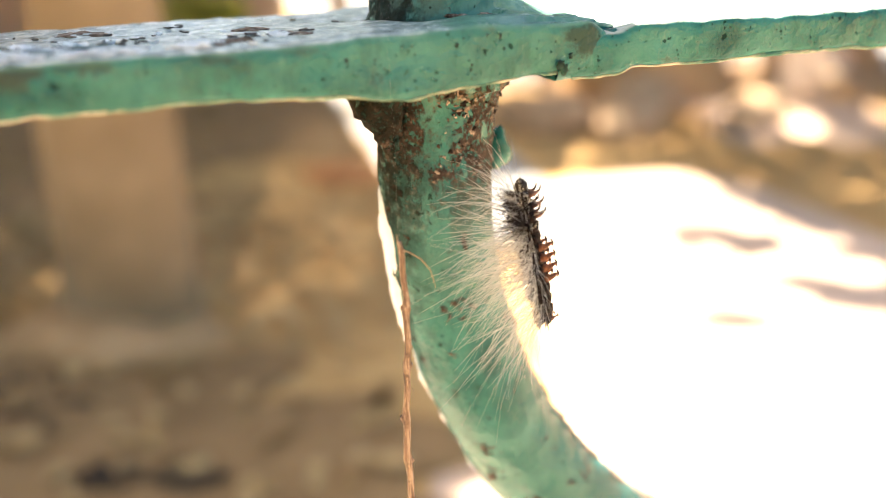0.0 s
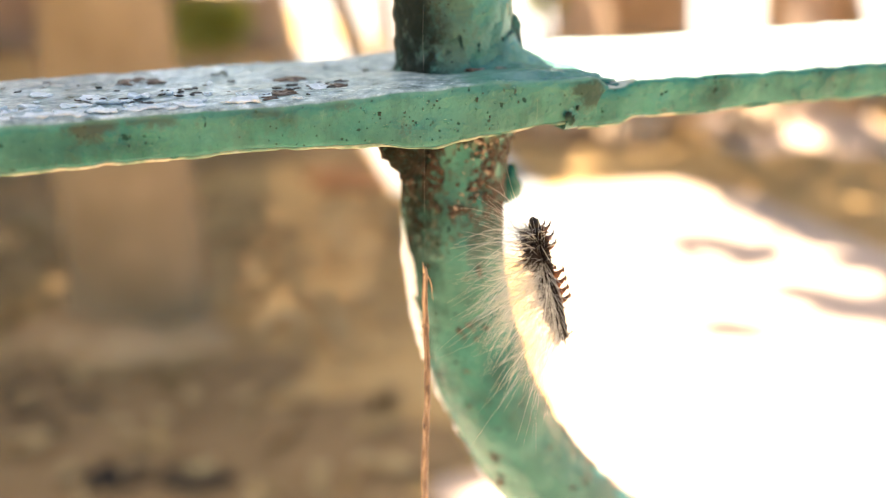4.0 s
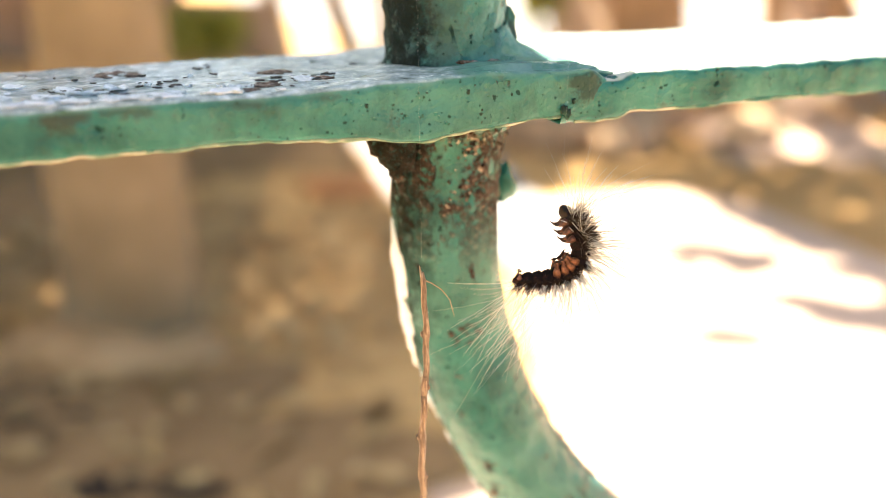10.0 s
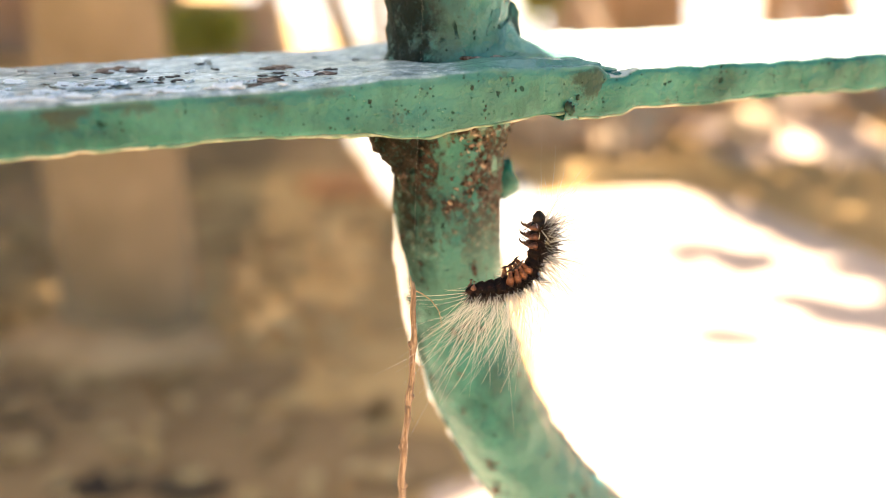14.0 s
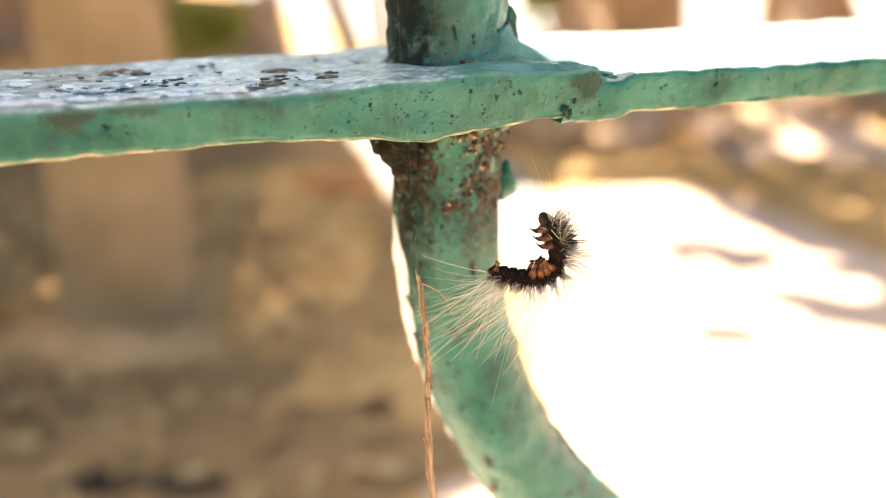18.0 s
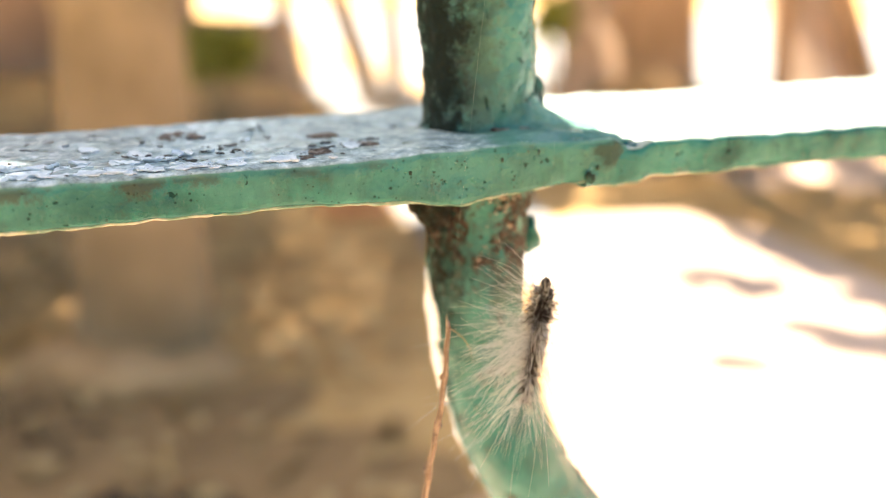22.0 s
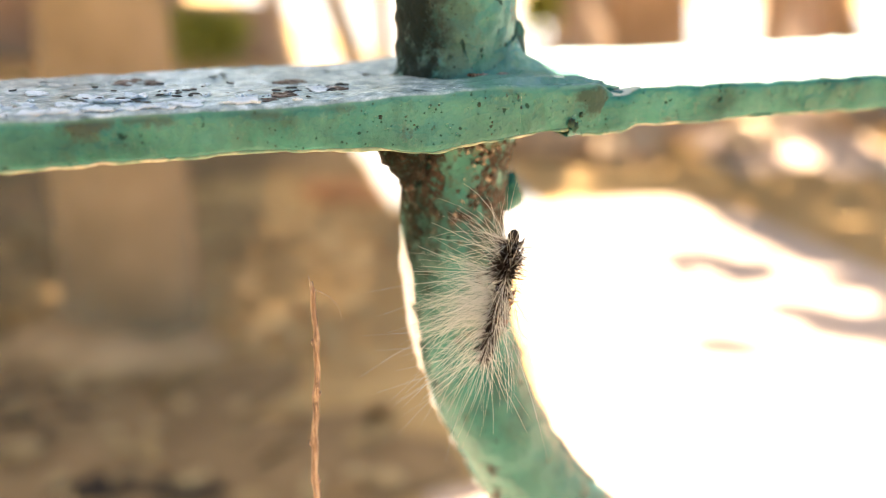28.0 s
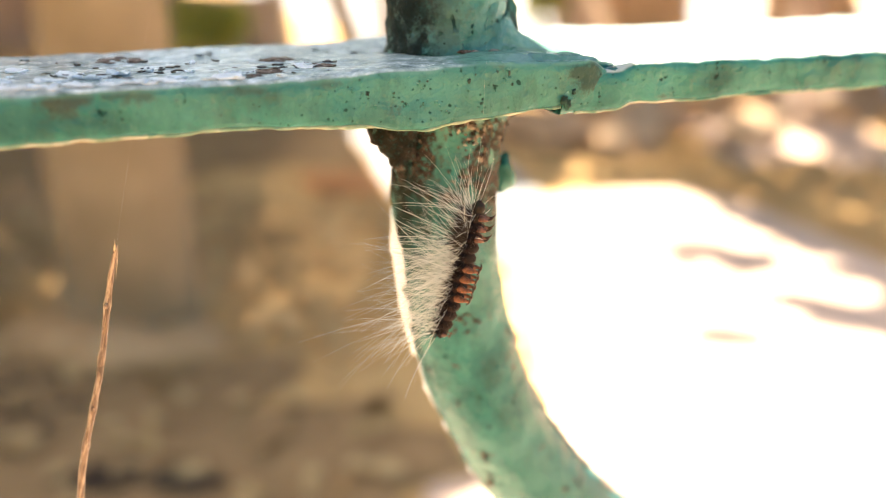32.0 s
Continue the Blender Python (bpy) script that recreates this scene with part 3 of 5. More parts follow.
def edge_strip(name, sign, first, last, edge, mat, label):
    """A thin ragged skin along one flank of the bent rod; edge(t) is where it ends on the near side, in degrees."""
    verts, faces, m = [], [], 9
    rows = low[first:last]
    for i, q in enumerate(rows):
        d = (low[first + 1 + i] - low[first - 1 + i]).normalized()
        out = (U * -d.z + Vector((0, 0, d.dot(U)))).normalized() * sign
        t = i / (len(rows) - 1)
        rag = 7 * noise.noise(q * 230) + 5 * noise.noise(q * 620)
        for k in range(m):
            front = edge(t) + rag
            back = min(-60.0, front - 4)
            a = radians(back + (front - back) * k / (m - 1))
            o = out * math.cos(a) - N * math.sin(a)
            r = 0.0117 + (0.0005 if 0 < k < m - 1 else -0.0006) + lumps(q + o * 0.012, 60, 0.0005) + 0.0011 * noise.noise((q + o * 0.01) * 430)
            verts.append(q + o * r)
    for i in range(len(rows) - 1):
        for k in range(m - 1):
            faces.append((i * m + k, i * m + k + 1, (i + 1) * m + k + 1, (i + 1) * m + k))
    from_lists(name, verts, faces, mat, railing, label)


# sunlight on the rod's left flank, laid on as a pale skin
edge_strip("sunlit_strip", -1, 16, 125, lambda t: -42 + 66 * min(1.0, t / 0.05) - (40 - 12 * t) * min(1.0, max(0.0, t - 0.1) / 0.05), SUNLIT_RIM, "pale strip standing for the sunlit flank of the bent rod")
edge_strip("rusty_strip", 1, 27, 110, lambda t: -16 + 34 * min(1.0, t / 0.05) - 12 * t, RUST, "rough rusty strip on the inside of the bend")

# weld beads, paint blobs
def bead_ring(name, z, radius, thick, seed, mat, label, tilt=0.036):
    verts, faces = [], []
    n, m = 90, 10
    for i in range(n):
        a = 2 * math.pi * i / n
        o = Vector((math.cos(a), math.sin(a), 0))
        for k in range(m):
            b = 2 * math.pi * k / m
            t = thick * (1 + 0.5 * noise.fractal(Vector((o.x * 2 + seed, o.y * 2, math.sin(b))), 1.0, 2.0, 3))
            q = ROD + o * (radius + t * math.cos(b)) + Vector((0, 0, z + o.dot(U) * radius * tilt + t * 0.8 * math.sin(b)))
            verts.append(q + o * lumps(q, 300, 0.0004))
    for i in range(n):
        for k in range(m):
            a, b = (i + 1) % n, (k + 1) % m
            faces.append((i * m + k, a * m + k, a * m + b, i * m + b))
    return from_lists(name, verts, faces, mat, railing, label)


bead_ring("weld_bead", 0.4742, 0.0118, 0.0030, 4.0, PAINT_LOWER, "crusted rusty weld bead")


def blob(name, s, dep, z, r, seed, mat, squash=(1, 1, 1), label=""):
    bm = lump(rail_point(s, dep, z), r, seed, squash, 0.4, 24, 1.8)
    return part(name, bm, mat, railing, label)


blob("weld_lump", 0.0855, 0.0042, 0.4818, 0.0042, 1, PAINT_JOINT, (1.2, 0.8, 0.9), "lumpy painted weld at the rail joint")
blob("weld_lump", 0.0775, 0.0008, 0.4792, 0.0015, 2, PAINT_WELD, (1.2, 0.8, 1.3))
blob("paint_drip", 0.0795, 0.002, 0.4776, 0.0012, 3, PAINT_WELD, (1.4, 0.9, 0.9))
blob("paint_drip", -0.0015, 0.002, 0.4751, 0.0013, 5, PAINT_WELD, (2.4, 0.9, 0.6))
blob("weld_lump", 0.0482, 0.02, 0.4712, 0.0046, 12, PAINT_LOWER, (1.1, 1.2, 1.25), "rusty lump of weld under the rail")
blob("weld_lump", 0.0508, 0.0215, 0.4672, 0.0036, 17, PAINT_LOWER, (0.9, 1.1, 1.6), "rusty lump of weld under the rail")
blob("weld_fillet", 0.0725, 0.015, 0.4848, 0.0042, 7, PAINT_FILLET, (2.2, 2.0, 0.62))
blob("weld_fillet", 0.0795, 0.0085, 0.4848, 0.0044, 8, PAINT_FILLET, (1.9, 1.5, 0.5), "smooth painted weld running down to the joint")


blob("weld_lump", 0.0748, 0.0262, 0.4915, 0.0033, 15, UNDERSIDE, (0.8, 1.0, 1.7), "dark lifted crust of paint on the rod's flank")


def weld_skirt():
    verts, faces, n, m = [], [], 72, 12
    for j in range(m):
        h = j / (m - 1)
        for k in range(n):
            a = 2 * math.pi * k / n
            o = Vector((math.cos(a), math.sin(a), 0))
            side = max(0.0, o.dot(U)) ** 1.5
            r = 0.0126 + (0.0018 + 0.015 * side) * (1 - h) ** 2.6 + 0.0018 * side * (1 - h)
            q = ROD + o * r + Vector((0, 0, 0.4838 + (0.0035 + 0.007 * max(0.0, 0.3 + 0.7 * o.dot(U))) * h + 0.036 * (ROD_S + r * o.dot(U) - 0.0626)))
            verts.append(q + o * lumps(q, 140, 0.0008) + Vector((0, 0, lumps(q, 90, 0.0006))))
    for j in range(m - 1):
        for k in range(n):
            q = (k + 1) % n
            faces.append((j * n + k, j * n + q, (j + 1) * n + q, (j + 1) * n + k))
    from_lists("weld_skirt", verts, faces, PAINT_FILLET, railing, "smooth green-painted weld round the rod's foot")


weld_skirt()
part("paint_nub", lump(rail_point(0.0764, 0.0285, 0.4582), 0.0033, 9, (1.0, 0.95, 1.35), 0.3, 24, 1.1), PAINT_JOINT, railing, "round drop of green paint on the rod")

# crumbling rust under the rail
rng = random.Random(21)
shapes = []
for i in range(6):
    bm = lump((0, 0, 0), 0.001, i * 3.1, (1.0, 0.7, 1.2), 1.1, 7, 2.0)
    me = bpy.data.meshes.new("rust_grain")
    bm.to_mesh(me)
    bm.free()
    me.materials.append(GRAIN)
    shapes.append(me)
count = 0
while count < 300:
    a, z = radians(rng.uniform(12, 172)), rng.uniform(0.4545, 0.4762)
    drop = 0.4762 - z
    chance = math.exp(-drop / 0.0022) + 0.5 * math.exp(-((math.degrees(a) - 78 - drop * 500) / 24) ** 2) * math.exp(-drop / 0.012) + 0.04 * math.exp(-drop / 0.01)
    o = U * math.cos(a) - N * math.sin(a)
    q = ROD + o * 0.0117 + Vector((0, 0, z))
    if rng.random() > chance or noise.noise(q * 260) < -0.12:
        continue
    ob = new("rust_grain", rng.choice(shapes))
    ob.parent = railing
    k = rng.uniform(0.17, 0.46)
    ob.matrix_basis = Matrix.LocRotScale(q + o * (low_wobble(q, a, 0) + 0.0001), Euler((rng.uniform(0, 6), rng.uniform(0, 6), rng.uniform(0, 6))), (k, k, k * rng.uniform(0.7, 1.4)))
    count += 1

# chips, flakes and scabs on the dusty top
rng = random.Random(5)


def scale_of_paint(s, dep, ln, wd, mat, label="", curl=0.0, lift=0.0004, turn=0.0, thick=0.00022):
    """A thin ragged scale with a cupped rim, lying on the rail's top; ln runs along the rail."""
    n = rng.randint(10, 16)
    verts, faces = [(0, 0, 0)], []
    for ring, f in ((0, 0.55), (1, 1.0)):
        for k in range(n):
            w = 2 * math.pi * k / n
            f2 = f * (rng.uniform(0.6, 1.25) if ring else rng.uniform(0.85, 1.1))
            verts.append((ln * f2 * math.cos(w), wd * f2 * math.sin(w), curl * f * f * rng.uniform(0.2, 1.3)))
    top = len(verts)
    verts += [(x, y, z - thick) for x, y, z in verts]
    for base, flip in ((0, False), (top, True)):
        for k in range(n):
            q = (k + 1) % n
            for fc in ((base, base + 1 + k, base + 1 + q), (base + 1 + k, base + 1 + n + k, base + 1 + n + q, base + 1 + q)):
                faces.append(tuple(reversed(fc)) if flip else fc)
    for k in range(n):
        q = (k + 1) % n
        faces.append((1 + n + k, top + 1 + n + k, top + 1 + n + q, 1 + n + q))
    ob = from_lists("paint_chip", verts, faces, mat, railing, label, False)
    ob.matrix_basis = Matrix.Translation(rail_point(s, dep, left_top(s) + lift)) @ pose(0, 0, 0, rng.uniform(-6, 6), rng.uniform(-5, 5), math.degrees(math.atan2(U.y, U.x)) + turn)


for i in range(60):        # pale scales along the front
    s = rng.uniform(-0.05, 0.006) if i < 48 else rng.uniform(0.005, 0.03)
    dep = 0.0015 + abs(rng.gauss(0, 0.011))
    big = rng.random() < 0.35
    dep = max(dep, 0.0045 if big else 0.0025)
    scale_of_paint(s, dep, rng.uniform(0.0018, 0.0036) if big else rng.uniform(0.0005, 0.0014), rng.uniform(0.001, 0.0026) if big else rng.uniform(0.0004, 0.0011),
                   FLAKE_PALE, "pale crumbling scale of primer", rng.uniform(0.0001, 0.0005), 0.0003, rng.uniform(-30, 30))
for i in range(26):        # broad lifted sheets of pale enamel
    scale_of_paint(rng.uniform(-0.05, -0.004), rng.uniform(0.005, 0.022), rng.uniform(0.0011, 0.003), rng.uniform(0.0012, 0.0032), FLAKE_PALE, "broad lifted scale of pale enamel", rng.uniform(0.0001, 0.0006), 0.0002, rng.uniform(-25, 25))
for i in range(95):        # dark crumbs and cracks
    if i < 60:
        c = rng.choice(((-0.012, 0.016), (0.004, 0.02), (0.02, 0.012), (0.03, 0.016), (0.042, 0.01), (-0.006, 0.012), (0.012, 0.012)))
        s, dep = rng.gauss(c[0], 0.005), abs(rng.gauss(c[1], 0.004))
    else:
        s, dep = rng.uniform(-0.04, 0.052), rng.uniform(0.002, 0.05)
    scale_of_paint(s, dep, rng.uniform(0.0002, 0.0011), rng.uniform(0.0002, 0.0008), FLAKE, "", rng.uniform(0.0, 0.0002), 0.0003, rng.uniform(-50, 50))
for s, dep, r, flat in ((-0.004, 0.041, 0.003, 0.16), (-0.0005, 0.038, 0.0016, 0.2), (0.022, 0.0115, 0.0022, 0.16), (0.0265, 0.028, 0.0024, 0.2), (0.0185, 0.007, 0.0014, 0.2), (0.033, 0.016, 0.0018, 0.2), (0.046, 0.006, 0.0013, 0.25)):
    part("rust_scab", lump(rail_point(s, dep, left_top(s)), r, r * 9000, (1.3, 1.6, flat), 0.6, 22, 2.4), SCAB, railing, "low brown scab of rust lifting the paint")

for dep, s, r in ((0.0122, 0.0606, 0.0007), (0.012, 0.0626, 0.0005), (0.0118, 0.0668, 0.0006)):
    part("rust_scab", lump(rail_point(s, dep, left_top(s) + 0.0018), r, s * 900, (1.9, 1.0, 0.5), 0.6, 16, 2.4), SCAB, railing)
for s, z, r in ((0.0766, 0.479, 0.0007), (0.0774, 0.4782, 0.0007), (0.0786, 0.4806, 0.0004)):
    part("rust_scab", lump(rail_point(s, -0.0006, z), r, s * 900, (0.9, 0.7, 1.3), 0.6, 16, 2.4), UNDERSIDE, railing, "dark chipped crust at the rail joint")


def on_front(s, drop):
    """A point on the lumpy front face, drop below the top edge."""
    q = rail_point(s, 0, left_top(s) - drop)
    amp = lumps(q, 55, 0.0005) + lumps(q, 210, 0.00022) + swell(s, 0, -drop)
    return q + Vector((0, 0, amp * (1 if drop < 0.0043 else -1))) - N * amp * 0.8


for i in range(50):        # broken blisters in the enamel
    s = rng.gauss(0.052, 0.014) if i < 46 else rng.uniform(-0.05, 0.075)
    if s > 0.076:
        continue
    r = rng.choice((0.00014, 0.00018, 0.00023, 0.00034))
    dark = rng.random() < 0.4
    part("paint_blister", lump(on_front(s, rng.uniform(0.0012, 0.0072)), r, i, (rng.uniform(0.8, 1.6), 0.6, rng.uniform(0.8, 1.6)), 0.8, 9, 2.2), UNDERSIDE if dark else PAINT_WELD, railing, "dark broken blister in the paint" if dark else "raised glossy blister of paint")

# end posts that carry the rail down to the ground
for s in (-0.41, 0.61):
    base = rail_point(s, 0.024, 0)
    v, f = tube([base + Vector((0, 0, -0.05 + 0.06 * i)) for i in range(14)], [0.018] * 14, 20, wobble=rod_wobble)
    from_lists("post", v, f, PAINT_UPPER, railing)

# ---------- ground and background ----------
def ground_height(x, y):
    return 0.008 * noise.fractal(Vector((x * 0.7, y * 0.7, 0.3)), 1.0, 2.0, 4) + 0.004 * noise.noise(Vector((x * 9, y * 9, 1)))


verts, faces = [], []
xs = [-400, -60, -15] + [-6 + 0.1 * i for i in range(121)] + [15, 60, 400]
ys = [-400, -60, -12, -3] + [-1 + 0.1 * i for i in range(81)] + [12, 30, 100, 400]
for y in ys:
    for x in xs:
        far = abs(x) > 6.1 or y < -1.1 or y > 7.1
        verts.append(Vector((x, y, 0 if far else ground_height(x, y))))
w = len(xs)
for j in range(len(ys) - 1):
    for i in range(w - 1):
        faces.append((j * w + i, j * w + i + 1, (j + 1) * w + i + 1, (j + 1) * w + i))
tagged(from_lists("ground", verts, faces, SOIL), "dry trodden brown garden soil, sunlit and shaded", "ground", kind="structure")

# pale ground that whitens the pool of sunlight, with a narrow branch leading back
def pale_sheet(name, left, right, near, far, label, mat=SUN_GROUND, lift=0.01):
    verts, faces, n, m = [], [], 48, 15
    for j in range(n):
        for k in range(m):
            q = k / (m - 1)
            y = near + (far(left(near) + (right(near) - left(near)) * q) - near) * j / (n - 1)
            x = left(y) + (right(y) - left(y)) * q
            rim = k in (0, m - 1) or j in (0, n - 1)
            verts.append(Vector((x, y, ground_height(x, y) + (-0.02 if rim else lift))))
    for j in range(n - 1):
        for k in range(m - 1):
            faces.append((j * m + k, j * m + k + 1, (j + 1) * m + k + 1, (j + 1) * m + k))
    tagged(from_lists(name, verts, faces, mat), label, "path" if mat is SUN_GROUND else "ground", kind="structure")


def far_end(x):
    return 2.03 - 0.45 * max(0.0, 0.3 - x) + 0.05 * noise.noise(Vector((x * 6, 2, 8))) - 0.62 * max(0.0, min(1.0, (x - 0.53) / 0.2))


pale_sheet("path", lambda y: 0.06 - 0.15 * max(0.0, min(1.0, (0.86 - y) / 0.02)) + 0.015 * noise.noise(Vector((0, y * 4, 2))), lambda y: 1.7 + 0.12 * noise.noise(Vector((5, y * 2, 2))), 0.4, lambda x: far_end(x) + 0.02, "pale ground laid as a path to whiten the pool of sunlight")
# out of view: sheet added to tone light bounced onto the railing
pale_sheet("bounce_sheet", lambda y: -1.3 + 0.1 * noise.noise(Vector((2, y * 4, 2))), lambda y: 1.7, -0.1, lambda x: 0.7 + 0.04 * noise.noise(Vector((x * 5, 3, 1))), "unseen pale sheet before the railing, toning the bounced light", SUN_GROUND, 0.006)
# pale colour stands for a sunlit strip between shaded ground
pale_sheet("sun_strip", lambda y: -0.02 - 0.235 * (y - 1.55), lambda y: 0.3 - 0.155 * (y - 1.55), 1.5, lambda x: 5.0, "narrow strip of ground coloured pale where sunlight falls", YARD)

pale_sheet("ground_far", lambda y: 0.2 - 0.1 * (y - 2.34) + 0.03 * noise.noise(Vector((3, y * 5, 1))), lambda y: 6.0, 1.3, lambda x: 9.0, "dusty pale soil in broken sunlight beyond the path", FAR_SOIL, 0.004)

pale_sheet("ground_yard", lambda y: -0.15 - 0.15 * (y - 3.3) - 0.2 * max(0.0, y - 4.4), lambda y: 6.0, 3.3, lambda x: 14.0 + 0.1 * noise.noise(Vector((x * 2, 1, 4))), "pale bare yard in full sun behind the broken fence", YARD, 0.012)


def soil_patch(cx, cy, rx, ry, seed, label, mat=DARK_SOIL):
    verts, faces = [], []
    for j in range(30):
        for k in range(60):
            a, r = 2 * math.pi * k / 60, (j / 29) ** 0.8
            rim = 1 + 0.5 * noise.fractal(Vector((math.cos(a) * 2.6, math.sin(a) * 2.6, seed)), 1, 2, 5)
            x, y = cx + rx * r * rim * math.cos(a), cy + ry * r * rim * math.sin(a)
            verts.append(Vector((x, y, ground_height(x, y) + (0.007 if j < 29 else -0.01))))
    for j in range(29):
        for k in range(60):
            q = (k + 1) % 60
            faces.append((j * 60 + k, j * 60 + q, (j + 1) * 60 + q, (j + 1) * 60 + k))
    tagged(from_lists("soil_patch", verts, faces, mat), label, "soil", kind="structure")


soil_patch(-0.46, 0.8, 0.5, 0.27, 3, "broad patch of darker garden soil")
# paler ground put under the leaf gaps to whiten their sun spots
soil_patch(1.06, 2.82, 0.34, 0.42, 9, "pale patch of ground whitening the spots of sunlight", SUN_GROUND)
soil_patch(-1.0, 1.65, 0.5, 0.5, 4, "darker soil behind the tree")
soil_patch(-0.85, 2.75, 0.6, 0.75, 5, "dark patch of soil round the small shrub")

rng = random.Random(11)
verts, faces = [], []


def add_leaf(c, length, width, direction, normal, verts, faces):
    side = direction.cross(normal).normalized()
    k = len(verts)
    fold = normal * width * 0.25
    verts += [c - direction * length / 2, c - direction * length * 0.1 + side * width / 2 + fold, c + direction * length / 2, c - direction * length * 0.1 - side * width / 2 + fold, c - direction * length * 0.1]
    faces += [(k, k + 1, k + 4), (k + 1, k + 2, k + 4), (k + 2, k + 3, k + 4), (k + 3, k, k + 4)]


def random_dir(rng):
    while True:
        d = Vector((rng.uniform(-1, 1), rng.uniform(-1, 1), rng.uniform(-1, 1)))
        if 0.1 < d.length < 1:
            return d.normalized()


for i in range(2500):
    x, y = (rng.uniform(-1.8, 2.4), rng.uniform(0.5, 4.0)) if i < 1500 else (rng.uniform(-0.8, -0.02), rng.uniform(0.72, 1.9))
    if (x > -0.05 and y < 2.2 and rng.random() < 0.85) or (y < 1.08 and rng.random() < 0.7):
        continue
    d = random_dir(rng)
    d.z *= 0.25
    d.normalize()
    n = Vector((rng.uniform(-0.5, 0.5), rng.uniform(-0.5, 0.5), 1)).normalized()
    n = (n - d * n.dot(d)).normalized()
    add_leaf(Vector((x, y, ground_height(x, y) + rng.uniform(0.008, 0.016))), rng.uniform(0.02, 0.06), rng.uniform(0.01, 0.03), d, n, verts, faces)
tagged(from_lists("leaf_litter", verts, faces, LITTER, smooth=False), "scattered dry brown fallen leaves on soil", "leaves", kind="stuff")

verts, faces = [], []
for i in range(110):
    x, y = (rng.gauss(-0.335, 0.017), rng.gauss(0.798, 0.012)) if i % 3 == 0 else (rng.gauss(-0.25, 0.017), rng.gauss(0.8, 0.01)) if i % 3 == 1 else (rng.gauss(-0.49, 0.06), rng.gauss(0.95, 0.05))
    r = rng.uniform(0.006, 0.013)
    bm = lump((x, y, ground_height(x, y) + r * 0.3), r, i, (1.2, 1, 0.7), 0.5, 6)
    k = len(verts)
    bm.verts.index_update()
    verts += [q.co.copy() for q in bm.verts]
    faces += [tuple(k + q.index for q in fc.verts) for fc in bm.faces]
    bm.free()
tagged(from_lists("soil_clods", verts, faces, MULCH), "dark clods of earth", "soil", kind="stuff")

# tree with its trunk behind the railing and its crown over the camera's left
tree = empty("tree", label="tree with grey-brown bark and a leafy crown casting dappled shade", category="tree")
trunk = [Vector((-0.428 - 0.62 * max(0.0, 0.075 * i - 0.55) + 0.008 * math.sin(i * 0.7), 1.215 + 0.01 * math.cos(i), -0.05 + 0.075 * i)) for i in range(23)]
v, f = tube(trunk, [0.088 * (1 - 0.014 * i) + 0.012 * math.exp(-i * 0.7) for i in range(23)], 24, wobble=lambda p, w, i: 0.012 * noise.fractal(Vector((math.cos(w) * 2, math.sin(w) * 2, p.z * 2)), 1, 2, 4))
from_lists("trunk", v, f, BARK, tree)
for i, (dx, dy, dz) in enumerate(((-0.7, -0.3, 0.4), (-0.8, 0.2, 0.4), (-0.7, 0.7, 0.5), (-1.0, -0.1, 0.4), (-0.9, 1.0, 0.4), (-1.3, 0.4, 0.4))):
    a = trunk[13 + i]
    pts = [a + Vector((dx, dy, dz)) * (k / 8) + Vector((0, 0, 0.12 * math.sin(k * 0.5 + i))) for k in range(9)]
    v, f = tube(pts, [0.035 * (1 - 0.1 * k) for k in range(9)], 10, hint=Vector((0.3, 0.2, 1)))
    from_lists("limb", v, f, BARK, tree)


def long_limb(stops, r0):
    """A limb through points given as (x, y) of its shadow on the ground and its height."""
    at = [Vector((x, y, 0)) + SUN * (h / SUN.z) for x, y, h in stops]
    pts = []
    for a, b in zip(at, at[1:]):
        pts += [a.lerp(b, k / 6) + Vector((0.02 * math.sin(9 * a.x + k), 0.02 * math.cos(7 * a.y + k), 0.02 * math.sin(k))) for k in range(6)]
    v, f = tube(pts, [r0 * (1 - 0.8 * k / len(pts)) for k in range(len(pts))], 10, hint=Vector((0.3, 0.2, 1)))
    from_lists("limb", v, f, BARK, tree)


long_limb(((-0.25, 0.6, 1.58), (-0.4, 1.6, 1.65), (-0.5, 2.6, 1.7), (0.2, 3.3, 1.6), (0.75, 3.2, 1.5), (1.9, 2.9, 1.4)), 0.05)
long_limb(((0.75, 3.2, 1.5), (0.78, 2.3, 1.45), (0.72, 1.75, 1.4), (0.55, 1.53, 1.35)), 0.022)
near = rail_point(0.0, 0.02, 0.5) + SUN * 0.57
v, f = tube([trunk[12], trunk[12].lerp(near, 0.35) + Vector((0, 0, 0.06)), trunk[12].lerp(near, 0.7) + Vector((0, 0, 0.05)), near, near + Vector((0.1, -0.03, 0.0))], [0.03, 0.022, 0.014, 0.008, 0.004], 10, hint=Vector((0.3, 0.2, 1)))
from_lists("limb", v, f, BARK, tree)

verts, faces = [], []
rng = random.Random(21)


def rough_edge(a, b):
    return noise.fractal(Vector((a * 1.1, b * 1.1, 5)), 1, 2, 3)


